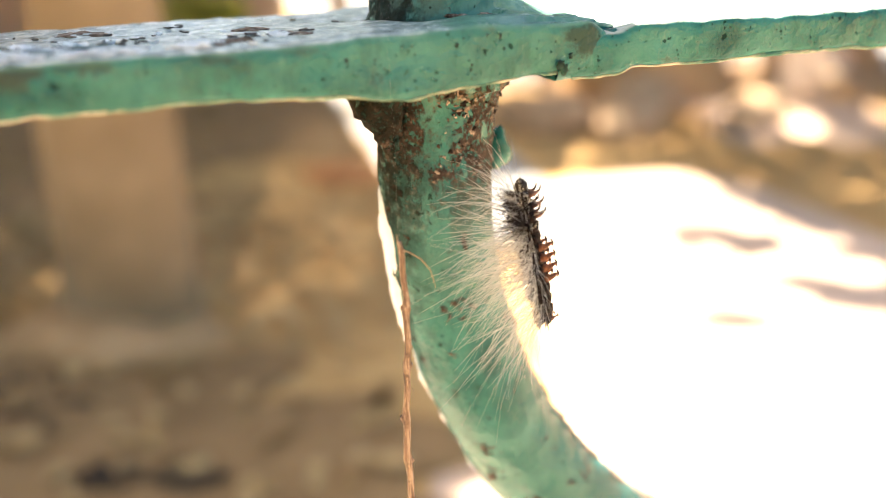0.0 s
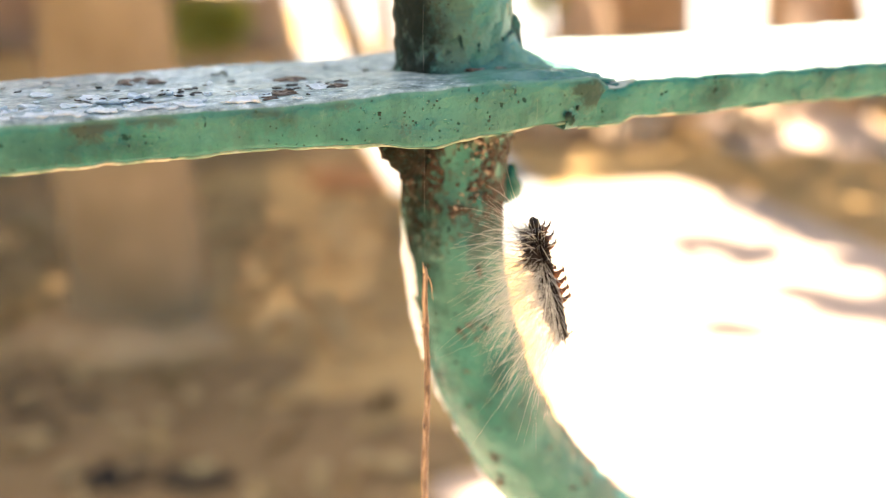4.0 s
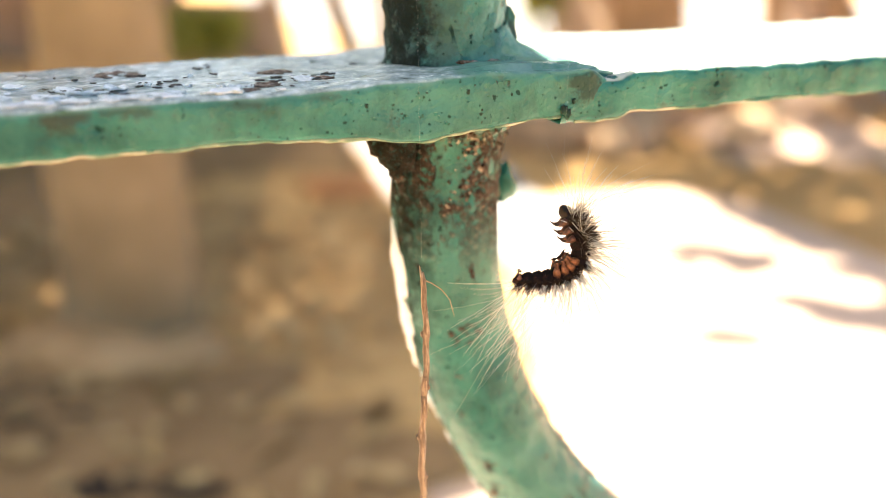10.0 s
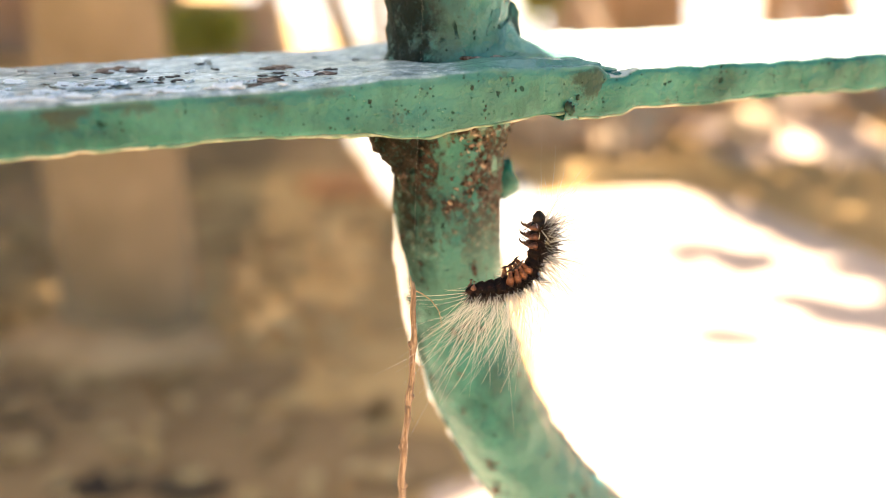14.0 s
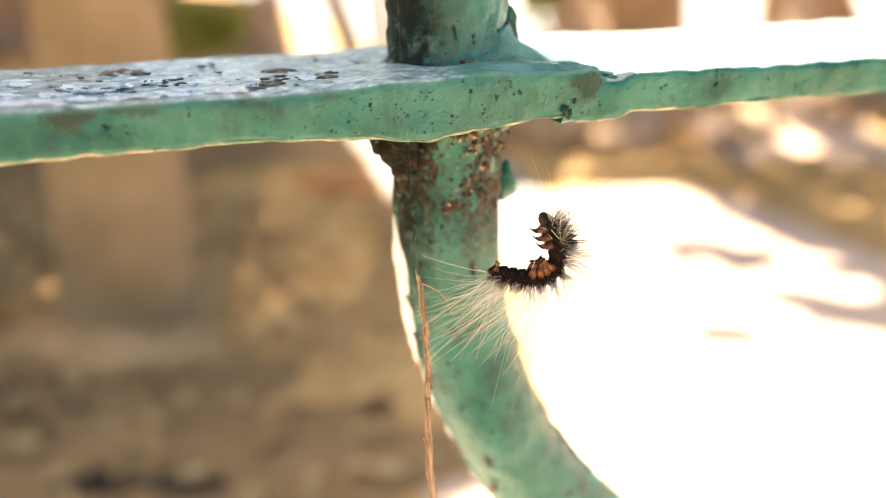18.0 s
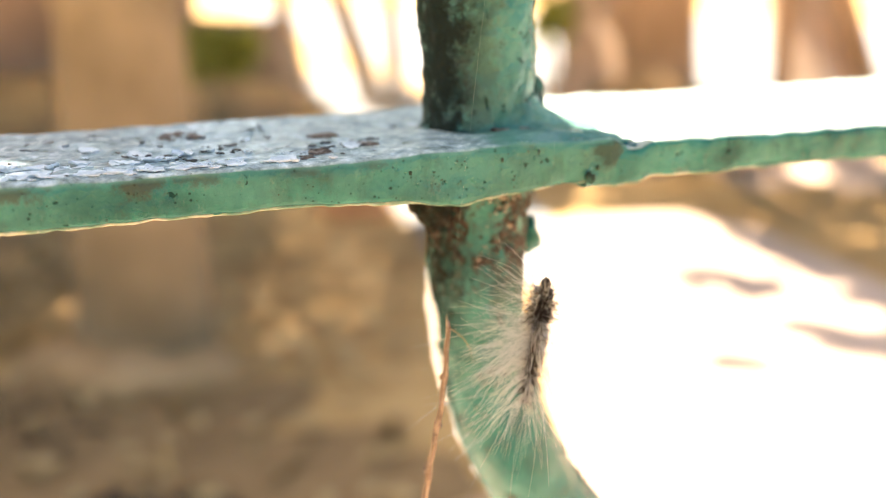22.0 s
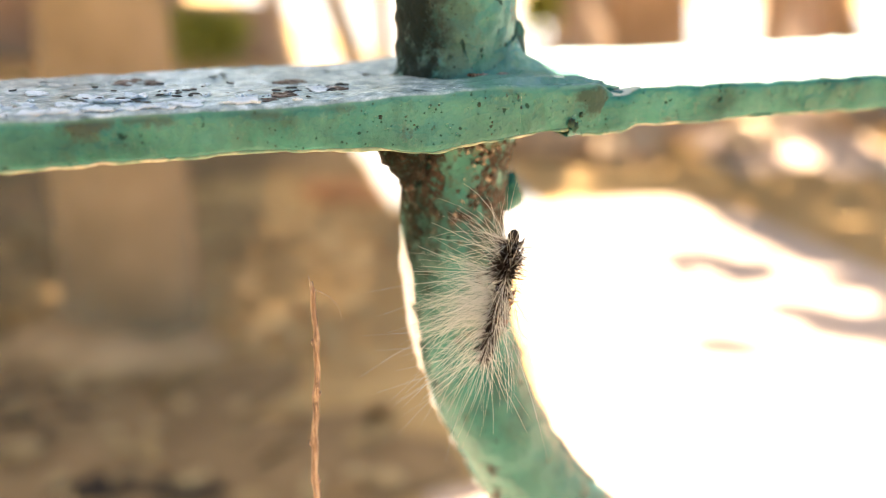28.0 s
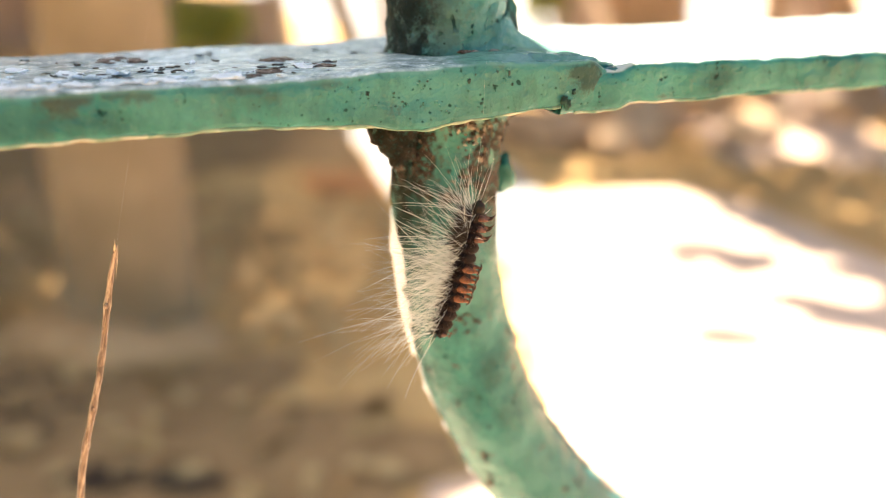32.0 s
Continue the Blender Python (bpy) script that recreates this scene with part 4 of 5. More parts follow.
# unseen crown leaf, set back along the sun from where shade is wanted
def shade(x, y, h, size):
    if x < -2.4 + 0.9 * rough_edge(1, y) or 0 < y < 0.56 + 0.16 * rough_edge(x * 1.6, 2):
        return
    if x > 1.0 and 0 < y < 1.45 + 0.35 * (x - 1.0) + 0.5 * rough_edge(x, 3) or x > 2.8 + 0.7 * rough_edge(4, y) or y > 4.7 + 0.7 * rough_edge(x, 6):
        return
    if y < 0 and math.hypot(x / 2.4, (y + 1.55) / 1.5) + 0.4 * rough_edge(x, y) > 1:
        return
    p = Vector((x, y, 0)) + SUN * (h / SUN.z)
    d = random_dir(rng)
    n = (SUN + random_dir(rng) * 0.5).normalized()
    n = (n - d * n.dot(d)).normalized()
    add_leaf(p, size, size * 0.55, d, n, verts, faces)


def edge_of(y):
    wave = 0.012 * noise.noise(Vector((y * 3, 1, 4)))
    if y > 1.93:
        return -0.1 - 0.23 * (y - 1.96) + wave
    return 0.075 - 0.07 * max(0.0, min(1.0, (0.825 - y) / 0.02)) + wave


def thin_shade(x, y):
    return -0.43 + 0.03 * noise.noise(Vector((1, y * 3, 1))) < x < -0.04 and 1.0 + 0.32 * rng.random() + 0.08 * noise.noise(Vector((x * 4, 1, 1))) < y < 2.65


for i in range(21000):     # dense over the left, where the ground lies in shade
    x, y = rng.uniform(-3.0, 0.12), rng.uniform(0.45, 2.9)
    if thin_shade(x, y):
        continue
    if x < edge_of(y):
        shade(x, y, rng.uniform(1.25, 2.0), rng.uniform(0.06, 0.11))
for i in range(5000):      # close over the edge of the path
    x, y = rng.uniform(-0.4, 0.05), rng.uniform(0.75, 1.75)
    if x < edge_of(y) and (x > -0.1 or y < 1.1):
        shade(x, y, rng.uniform(1.2, 1.5), rng.uniform(0.03, 0.06))
for i in range(87000):     # tiny unseen leaves added for a thinner and softer shade
    x, y = rng.uniform(-1.15, 0.0), rng.uniform(0.94, 2.7)
    if x < edge_of(y) and (thin_shade(x, y) or x > -0.3):
        shade(x, y, rng.uniform(1.3, 2.4), rng.uniform(0.013, 0.021))
for i in range(6000):      # over the dark soil round the shrub
    x, y = rng.uniform(-1.8, -0.05), rng.uniform(1.92, 3.4)
    if x < edge_of(y) and math.hypot(x + 0.78, y - 2.6) > 0.16 and not thin_shade(x, y):
        shade(x, y, rng.uniform(1.3, 1.9), rng.uniform(0.05, 0.09))
for i in range(15000):      # the far left
    x, y = rng.uniform(-3.4, -0.3), rng.uniform(2.8, 5.4)
    if x < edge_of(y):
        shade(x, y, rng.uniform(1.4, 2.2), rng.uniform(0.08, 0.14))
GAPS = ((1.0, 2.75, 0.1, 0.3, 0.0), (0.8, 2.9, 0.1, 0.28, 0.3), (0.36, 2.75, 0.16, 0.2, 0.5), (0.42, 2.4, 0.15, 0.2, 0.5), (0.85, 1.95, 0.1, 0.08, 0.55), (1.35, 2.7, 0.06, 0.3, 0.1), (0.62, 3.2, 0.12, 0.25, 0.6), (1.15, 3.6, 0.5, 0.35, 0.05), (0.3, 3.5, 0.3, 0.4, 0.05))


def in_gap(x, y):
    for gx, gy, ra, rb, keep in GAPS:
        if math.hypot((x - gx) / ra, (y - gy) / rb) < 1 + 0.4 * noise.noise(Vector((x * 9, y * 9, gx))):
            return rng.random() > keep
    return False


for i in range(36000):      # broken shade over the far side
    x, y = rng.uniform(-0.6, 3.2), rng.uniform(1.45, 4.5)
    if y > far_end(x) + 0.03 and x > 0.17 - 0.155 * (y - 1.55) and not in_gap(x, y):
        shade(x, y, rng.uniform(1.2, 1.7), rng.uniform(0.05, 0.09))
for cx, cy, rx, ry, slant, count in ((0.5, 1.55, 0.08, 0.09, -0.2, 300), (0.53, 1.52, 0.05, 0.035, -0.3, 220), (0.64, 1.27, 0.1, 0.075, -0.3, 800), (0.4, 1.195, 0.035, 0.022, 0, 110), (0.8, 1.46, 0.12, 0.09, 0, 900), (0.7, 1.74, 0.1, 0.14, 0, 1300)):
    for i in range(count):   # single sprays over the path
        a = rng.uniform(0, 6.28)
        r = 1.2 * rng.random() ** 0.75 * (1 + 0.7 * noise.noise(Vector((math.cos(a) * 1.7 + cx * 9, math.sin(a) * 1.7, cy))))
        shade(cx + rx * r * math.cos(a), cy + ry * r * math.sin(a) + slant * rx * r * math.cos(a), rng.uniform(1.2, 2.8), rng.uniform(0.02, 0.05))
for i in range(3000):      # unseen leaves added to shade the ground behind the camera
    shade(rng.uniform(-2.5, 2.5), rng.uniform(-3.0, -0.17), rng.uniform(1.3, 2.2), rng.uniform(0.09, 0.14))
for i in range(700):       # unseen leaves added to shade the front edge of the rail
    s, dep = rng.uniform(-0.05, 0.07), rng.uniform(-0.006, 0.018)
    p = rail_point(s, dep, 0.486) + SUN * rng.uniform(0.5, 0.62)
    d = random_dir(rng)
    n = (SUN + random_dir(rng) * 0.4).normalized()
    n = (n - d * n.dot(d)).normalized()
    size = rng.uniform(0.008, 0.013)
    add_leaf(p, size, size * 0.6, d, n, verts, faces)
for i in range(3100):      # unseen leaves added to shade the left of the rail
    fine = i > 500
    s, dep, z = rng.uniform(-0.3, 0.06 if fine else 0.045), rng.uniform(0.015, 0.068) if fine else rng.uniform(-0.03, 0.024), 0.484 + (0.0 if fine else rng.uniform(0.0, 0.2))
    p = rail_point(s, dep, z) + SUN * rng.uniform(0.5, 0.62)
    d = random_dir(rng)
    n = (SUN + random_dir(rng) * 0.4).normalized()
    n = (n - d * n.dot(d)).normalized()
    size = rng.uniform(0.009, 0.015) if fine else rng.uniform(0.03, 0.045)
    add_leaf(p, size, size * 0.6, d, n, verts, faces)
tagged(from_lists("crown", verts, faces, LEAF, tree, smooth=False), kind="stuff")

# garden wall, boards and rubble far behind
def wall_block(name, x0, x1, y0, y1, z1, mat, label, category):
    bm = bmesh.new()
    bmesh.ops.create_cube(bm, size=1)
    for vv in bm.verts:
        vv.co = Vector((x0 + (vv.co.x + 0.5) * (x1 - x0), y0 + (vv.co.y + 0.5) * (y1 - y0), -0.1 + (vv.co.z + 0.5) * (z1 + 0.1)))
    bmesh.ops.bevel(bm, geom=bm.edges[:], offset=0.02, segments=2, affect="EDGES")
    return tagged(part(name, bm, mat, None, smooth=False), label, category, kind="structure")


wall_block("wall_north", -7, -1.28, 4.6, 4.85, 0.95, WALLM, "old stained plaster garden wall", "wall")
wall_block("wall_low", -1.278, -0.82, 4.62, 4.83, 0.29, WALLM, "low broken end of the plaster garden wall", "wall")

rng = random.Random(31)
# along at a hand's height, row, width, lean, widening to the foot, pale
FENCE = ((0.485, 3.47, 0.23, -1, 0.1, 1), (0.595, 3.3, 0.06, -3, 0.1, 0), (0.71, 3.28, 0.23, -7, 0.5, 0), (1.115, 3.3, 0.07, -2, 0.3, 0),
         (1.26, 3.46, 0.25, -1, 0.1, 1), (1.42, 3.42, 0.1, -24, 0.6, 0), (1.36, 3.54, 0.1, -4, 0.1, 1), (1.68, 3.45, 0.13, -9, 0.1, 1), (1.9, 3.5, 0.15, -14, 0.2, 0), (2.2, 3.44, 0.14, -8, 0.1, 1))
for x, y, wd, lean, foot, pale in FENCE:
    bm = bmesh.new()
    ht = rng.uniform(0.75, 1.0)
    rows = []
    for j in range(11):
        h = j / 10
        k = wd / 2 * (1 + 0.15 * noise.noise(Vector((x * 9, h * 3, 1))) + foot * (1 - min(1, h / 0.4)) ** 2 - 0.15 * max(0, h - 0.4))
        sway = 0.05 * wd * math.sin(4 * h + x * 7)
        rows.append([bm.verts.new((sway + a * k, b * 0.016, h * ht)) for a, b in ((-1, -0.6), (-0.85, -1), (0.85, -1), (1, -0.6), (1, 0.6), (0.85, 1), (-0.85, 1), (-1, 0.6))])
    for a, b in zip(rows, rows[1:]):
        for k in range(8):
            bm.faces.new((a[k], a[(k + 1) % 8], b[(k + 1) % 8], b[k]))
    bm.faces.new(rows[-1])
    bm.faces.new(list(reversed(rows[0])))
    ob = part("fence_board", bm, LIT_BOARD if pale else BOARD, None, smooth=False)
    ob.matrix_basis = pose(x - 0.34 * math.tan(math.radians(lean)), y - (0.19 if pale else 0), -0.04, -29 if pale else rng.uniform(-3, 3), lean, rng.uniform(-6, 6))
    tagged(ob, "split board coloured pale as sunlit, leaning in the broken fence" if pale else "weathered leaning wooden fence board in broken sunlight", "board", "fence boards")
ob = part("soil_mound", lump((0, 0, 0), 0.3, 5, (1.05, 0.5, 0.72), 0.22, 20), DUSTY)
ob.matrix_basis = pose(0.66, 3.2, 0.0, 0, 5, 0)
tagged(ob, "low dusty soil mound at the foot of the fence", "mound")

for x0, y0, x1, r in ((-0.62, 3.9, -0.8, 0.05), (-0.3, 3.75, -0.64, 0.055), (-0.22, 3.6, -0.27, 0.042), (0.02, 3.7, -0.02, 0.045)):
    pts = [Vector((x0 + (x1 - x0) * k / 8 + 0.008 * math.sin(k), y0, -0.05 + 0.13 * k)) for k in range(9)]
    v, f = tube(pts, [r * (1 - 0.05 * k) for k in range(9)], 12, wobble=lambda p, w, i: 0.004 * noise.noise(p * 14))
    tagged(from_lists("sapling", v, f, SAPLING), "slender brown sapling stem beside the path", "sapling", "saplings")

for i in range(26):
    x, y, r = rng.uniform(0.2, 2.4), rng.uniform(2.45, 3.5), rng.uniform(0.05, 0.12)
    red = i % 6 == 0
    ob = part("stone", lump((0, 0, 0), r, i, (1.2, 0.9, 0.7), 0.35, 12), REDSTONE if red else STONE)
    ob.matrix_basis = pose(x, y, ground_height(x, y) + r * 0.35, 0, 0, rng.uniform(0, 360))
    tagged(ob, "reddish lump of brick rubble on the soil" if red else "pale rounded stone lying on the soil", "stone", "stones")

ob = part("stone", lump((0, 0, 0), 0.02, 3, (1.3, 1, 0.7), 0.3, 14), SOIL)
ob.matrix_basis = pose(-0.455, 1.105, ground_height(-0.455, 1.105) + 0.012)
tagged(ob, "small pale pebble lying on shaded soil", "stone", "stones")

ob = part("soil_mound", lump((0, 0, 0), 0.13, 8, (1.15, 0.75, 0.34), 0.3, 20), DUSTY)
ob.matrix_basis = pose(-0.43, 1.15, ground_height(-0.43, 1.15) - 0.005)
tagged(ob, "low dusty soil mound round the foot of the tree", "mound")
for x, y, r in ((-0.2, 1.99, 0.055), (-0.27, 2.06, 0.035)):
    ob = part("stone", lump((0, 0, 0), r, 7 + x, (1.5, 1, 0.5), 0.3, 14), REDSTONE)
    ob.matrix_basis = pose(x, y, ground_height(x, y) + r * 0.25, 0, 0, 20)
    tagged(ob, "reddish lump of brick rubble on the soil", "stone", "stones")

# low green shrubs
def low_shrub(cx, cy, cz, wide, tall, count, label):
    shrub = empty("shrub", label=label, category="shrub")
    verts, faces = [], []
    for i in range(count):
        o = random_dir(rng) * rng.uniform(0, 1)
        c = Vector((cx + o.x * wide, cy + o.y * wide, cz + o.z * tall))
        d = random_dir(rng)
        n = (random_dir(rng) + Vector((0, -0.5, 1))).normalized()
        n = (n - d * n.dot(d)).normalized()
        add_leaf(c, rng.uniform(0.05, 0.09), rng.uniform(0.025, 0.05), d, n, verts, faces)
    tagged(from_lists("foliage", verts, faces, SHRUB, shrub, smooth=False), kind="stuff")
    for i in range(4):
        v, f = tube([Vector((cx, cy, -0.04)), Vector((cx - 0.02 + 0.03 * i, cy, cz - 0.13)), Vector((cx - 0.08 + 0.05 * i, cy, cz + 0.03))], [0.009, 0.007, 0.004], 8)
        from_lists("stem", v, f, BARK, shrub)


low_shrub(-0.74, 2.95, 0.27, 0.16, 0.096, 320, "small yellow-green shrub in front of the wall")
low_shrub(0.335, 3.36, 0.38, 0.09, 0.11, 190, "olive-yellow shrub growing beside the broken fence")

# ---------- the caterpillar ----------
SEGMENTS, BODY_LEN = 14, 0.0268
STEP = BODY_LEN / SEGMENTS
BEND = [-0.3, 0.75, 0.15, 0.3, 0.7, 1.3, 1.8, 1.9, 1.6, 1.0, 0.4, 0.2, 0.1, 0.1]
caterpillar = empty("caterpillar", pose(0.0161, 0.163, 0.4605), label="dark caterpillar with orange legs and long white hairs, hanging on silk", category="caterpillar")
RADII = [0.00112, 0.0014, 0.0017, 0.00178, 0.00174, 0.00172, 0.00178, 0.00182, 0.0018, 0.00174, 0.00164, 0.00154, 0.0014, 0.0011]


def segment_mesh(i):
    """One body ring: local -z runs towards the tail, +x is the belly."""
    r = RADII[i]
    verts, faces = [], []
    n, m = 9, 20
    for j in range(n):
        t = j / (n - 1)
        z = -STEP * (t * 1.24 - 0.12)
        rr = r * (0.74 + 0.26 * math.sin(math.pi * t) ** 0.6)
        if i == 0:
            rr = r * max(0.12, math.sin(math.pi * min(1, 0.04 + t * 0.66)) ** 0.6)
        if i == SEGMENTS - 1:
            rr = r * (1.05 - 0.75 * t * t)
        for k in range(m):
            w = 2 * math.pi * k / m
            wart = 1 + 0.2 * max(0, math.cos(4 * w)) * math.sin(math.pi * t) + 0.1 * noise.noise(Vector((math.cos(w) * 3, math.sin(w) * 3, t * 4 + i * 7)))
            q = Vector((math.cos(w) * rr * wart, math.sin(w) * rr * wart * 0.95, z))
            verts.append(q * 1.0 + Vector((math.cos(w), math.sin(w), 0)) * 0.00012 * noise.noise(q * 2500))
    for j in range(n - 1):
        for k in range(m):
            q = (k + 1) % m
            faces.append((j * m + k, j * m + q, (j + 1) * m + q, (j + 1) * m + k))
    faces.append(tuple(range(m)))
    faces.append(tuple((n - 1) * m + k for k in reversed(range(m))))
    return verts, faces


def hair_bunch(rng, i, count, lengths, spread, sweep, radius, parting=0.0, dorsal_only=True, limp=1.0):
    """Curved tapering hairs of one ring, mostly on its back and flanks."""
    verts, faces = [], []
    for h in range(count):
        w = math.pi + ((-1 if rng.random() < 0.7 else 1) * parting + rng.gauss(0, spread) if dorsal_only else rng.uniform(-2.4, 2.4))
        o = Vector((math.cos(w), math.sin(w), 0))
        ln = rng.uniform(*lengths)
        thick = radius * rng.choice((0.7, 0.9, 1.1, 1.6))
        tilt = rng.uniform(*sweep)
        d = (o * math.cos(tilt) + Vector((0, 0, -math.sin(tilt))) + random_dir(rng) * (0.12 + 0.18 * limp)).normalized()
        p = o * RADII[i] * 0.85 + Vector((0, 0, -STEP * rng.uniform(0.1, 0.9)))
        droop = (random_dir(rng) * 0.22 + Vector((0, 0, -rng.uniform(0.0, 0.42)))) * limp
        pts = [p + d * ln * t + droop * ln * t * t for t in (0, 0.25, 0.5, 0.75, 1)]
        tube(pts, [thick, thick, thick * 0.85, thick * 0.65, thick * 0.2], 3, Vector((0.31, 0.52, 0.8)), None, verts, faces, False)
    return verts, faces


segments = []
rng = random.Random(77)
for i in range(SEGMENTS):
    v, f = segment_mesh(i)
    seg = from_lists("head" if i == 0 else "segment", v, f, HEADM if i < 2 else BODY, caterpillar, "small glossy dark head" if i == 0 else "")
    segments.append(seg)
    # white hairs: a dense fluff on the middle rings, sparse and very long at the tail
    if i > 0:
        if i < 4:
            v, f = hair_bunch(rng, i, 28, (0.007, 0.0175), 0.3, (-1.25, -0.15), 0.000037, 0.72)
        elif i < 10:
            v, f = hair_bunch(rng, i, 60, (0.006, 0.0175), 0.28, (-0.45, 0.5), 0.000037, 0.72)
            v2, f2 = hair_bunch(rng, i, 4, (0.017, 0.0225), 0.3, (-0.2, 0.7), 0.00004, 0.6)
            f += [tuple(q + len(v) for q in face) for face in f2]
            v += v2
        else:
            v, f = hair_bunch(rng, i, 24, (0.007, 0.018), 0.34, (0.0, 0.85), 0.000037, 0.45)
            v2, f2 = hair_bunch(rng, i, 3, (0.017, 0.0235), 0.34, (0.0, 0.85), 0.00004, 0.45)
            f += [tuple(q + len(v) for q in face) for face in f2]
            v += v2
        from_lists("long_hair", v, f, HAIR_WHITE, seg, "long fine white hairs", False)
        if 3 < i < 12:
            v, f = hair_bunch(rng, i, 14, (0.0015, 0.0055), 0.3, (-0.4, 0.5), 0.000036, 0.6)
            from_lists("undercoat", v, f, HAIR_WHITE, seg, "dense short white fluff", False)
        if i < 5:
            v, f = hair_bunch(rng, i, 30, (0.0026, 0.006), 0.95, (-0.45, 0.55), 0.000062, limp=0.15)
        else:
            v, f = hair_bunch(rng, i, 64, (0.0007, 0.0024), 0.85, (-0.4, 0.6), 0.000068, limp=0.3)
        from_lists("bristles", v, f, HAIR_DARK, seg, "short stiff dark bristles", False)
        if i < 5:
            v, f = hair_bunch(rng, i, 140, (0.001, 0.0034), 0.8, (-0.8, 0.6), 0.00008, limp=0.2)
            from_lists("mane", v, f, HAIR_DARK, seg, "dense black mane behind the head", False)
        if i < 5:
            v, f = hair_bunch(rng, i, 11, (0.0022, 0.0046), 0.9, (-0.7, 0.6), 0.000062, limp=0.25)
            from_lists("pale_bristles", v, f, HAIR_WHITE, seg, "stiff white hairs across the black mane", False)
        # tufted warts along the back and flanks
        for w in (2.2, 2.83, 3.46, 4.08):
            o = Vector((math.cos(w), math.sin(w), 0))
            part("wart", lump(o * RADII[i] * 0.95 + Vector((0, 0, -STEP * 0.5)), 0.0005, i + w, (1, 1, 1), 0.5, 9), BODY, seg)
    # three pairs of jointed legs, then four pairs of fleshy prolegs
    for side in (-1, 1):
        if i in (1, 2, 3):
            a = Vector((RADII[i] * 0.55, side * RADII[i] * 0.6, -STEP * 0.45))
            pts = [a, a + Vector((0.0007, side * 0.0001, 0)), a + Vector((0.0012, side * 0.0001, -0.0001)), a + Vector((0.0017, side * 0.00005, 0.0001))]
            v, f = tube(pts, [0.00072, 0.00062, 0.00042, 0.00028], 10, Vector((0, 0.2, 1)))
            from_lists("leg", v, f, LEG, seg, "brown jointed leg")
            pts = [pts[3], pts[3] + Vector((0.0005, 0, 0.00025)), pts[3] + Vector((0.0008, 0, 0.0007)), pts[3] + Vector((0.0009, 0, 0.0012))]
            v, f = tube(pts, [0.00028, 0.00022, 0.00013, 0.00003], 7, Vector((0, 1, 0.1)))
            from_lists("claw", v, f, CLAW, seg, "hooked black claw")
        if i in (6, 7, 8, 9) or i == 13:
            k = 0.55 if i == 13 else 1.0
            a = Vector((RADII[i] * 0.45, side * RADII[i] * 0.62, -STEP * 0.5))
            pts = [a + Vector((x, side * y, z)) * k for x, y, z in ((0, 0, 0), (0.0006, 0.0003, 0), (0.0012, 0.0004, 0.0001), (0.0018, 0.0003, 0.0002), (0.0024, 0.0002, 0.0003))]
            v, f = tube(pts, [0.0008 * k, 0.00076 * k, 0.00052 * k, 0.0003 * k, 0.00022 * k], 14, Vector((0, 0.2, 1)), wobble=lambda p, w, i: 0.00025 * noise.fractal(p * 1100, 1, 2, 3))
            from_lists("proleg", v, f, PROLEG if i != 13 else LEG, seg, "fleshy orange proleg")
            if i != 13:
                part("leg_base", lump((RADII[i] * 0.25, side * RADII[i] * 0.82, -STEP * 0.5), 0.00082, i * 2 + side, (1.25, 0.45, 0.72), 0.25, 12), PROLEG, seg, "flat orange patch above a proleg")
            foot = pts[4]
            pts = [foot + Vector(q) * k for q in ((-0.0002, 0, 0.00095), (0.00012, 0, 0.0005), (0.00022, 0, 0), (0.0001, 0, -0.0005), (-0.0002, 0, -0.0009))]
            v, f = tube(pts, [0.00004, 0.00016 * k, 0.00026 * k, 0.00016 * k, 0.00004], 8, Vector((0, 1, 0)))
            from_lists("foot_pad", v, f, CLAW, seg, "dark hooked foot pad")

v, f = tube([Vector((0, 0, 0)), Vector((0, 0, 0.2)), Vector((0, 0, 0.42))], [0.000003] * 3, 4)
from_lists("silk_thread", v, f, SILK, caterpillar)

# ---------- the hanging twig ----------
twig = empty("hanging_twig", pose(-0.007, 0.158, 0.45), label="thin dry brown twig dangling from a silk thread", category="twig")
tp = [Vector((0.0006 * math.sin(i * 0.21) + 0.00012 * math.sin(i * 1.3), 0.0003 * math.sin(i * 0.3), -0.0018 * i)) for i in range(33)]
tr = [0.0003 if i == 0 else 0.00052 + 0.000007 * i + (0.00018 if i in (7, 13, 19, 24) else 0) for i in range(33)]
v, f = tube(tp, tr, 10, wobble=lambda p, w, i: 0.00007 * noise.fractal(p * 700, 1, 2, 3))
stick = from_lists("stick", v, f, TWIG, twig)
for k, (i, sx) in enumerate(((7, -1), (13, 1), (19, -1), (24, 1))):
    part("bud", lump(tp[i] + Vector((sx * 0.0006, 0, 0)), 0.00055, k, (1, 1, 1.2), 0.3, 8), TWIG, twig)
v, f = tube([tp[0] + Vector((0, 0, -0.0014)), Vector((0.0017, 0.0003, -0.0022)), Vector((0.0036, 0.0006, -0.0036)), Vector((0.0052, 0.0008, -0.0058)), Vector((0.006, 0.0009, -0.0092))], [0.00013, 0.00011, 0.00009, 0.00007, 0.00004], 5)
from_lists("fibre", v, f, FIBRE, twig, "thin bark fibre peeled at the tip")
v, f = tube([tp[1], tp[1] + Vector((-0.0004, 0.0001, 0.0012)), tp[1] + Vector((-0.0007, 0.0002, 0.003))], [0.00036, 0.00024, 0.00006], 7)
from_lists("splinter", v, f, FIBRE, twig, "pale split end of the twig")
v, f = tube([tp[13], tp[13] + Vector((-0.0004, 0, -0.003)), tp[13] + Vector((0.0012, 0, -0.0055))], [0.00012, 0.00009, 0.00004], 5)
from_lists("fibre", v, f, TWIG, twig)
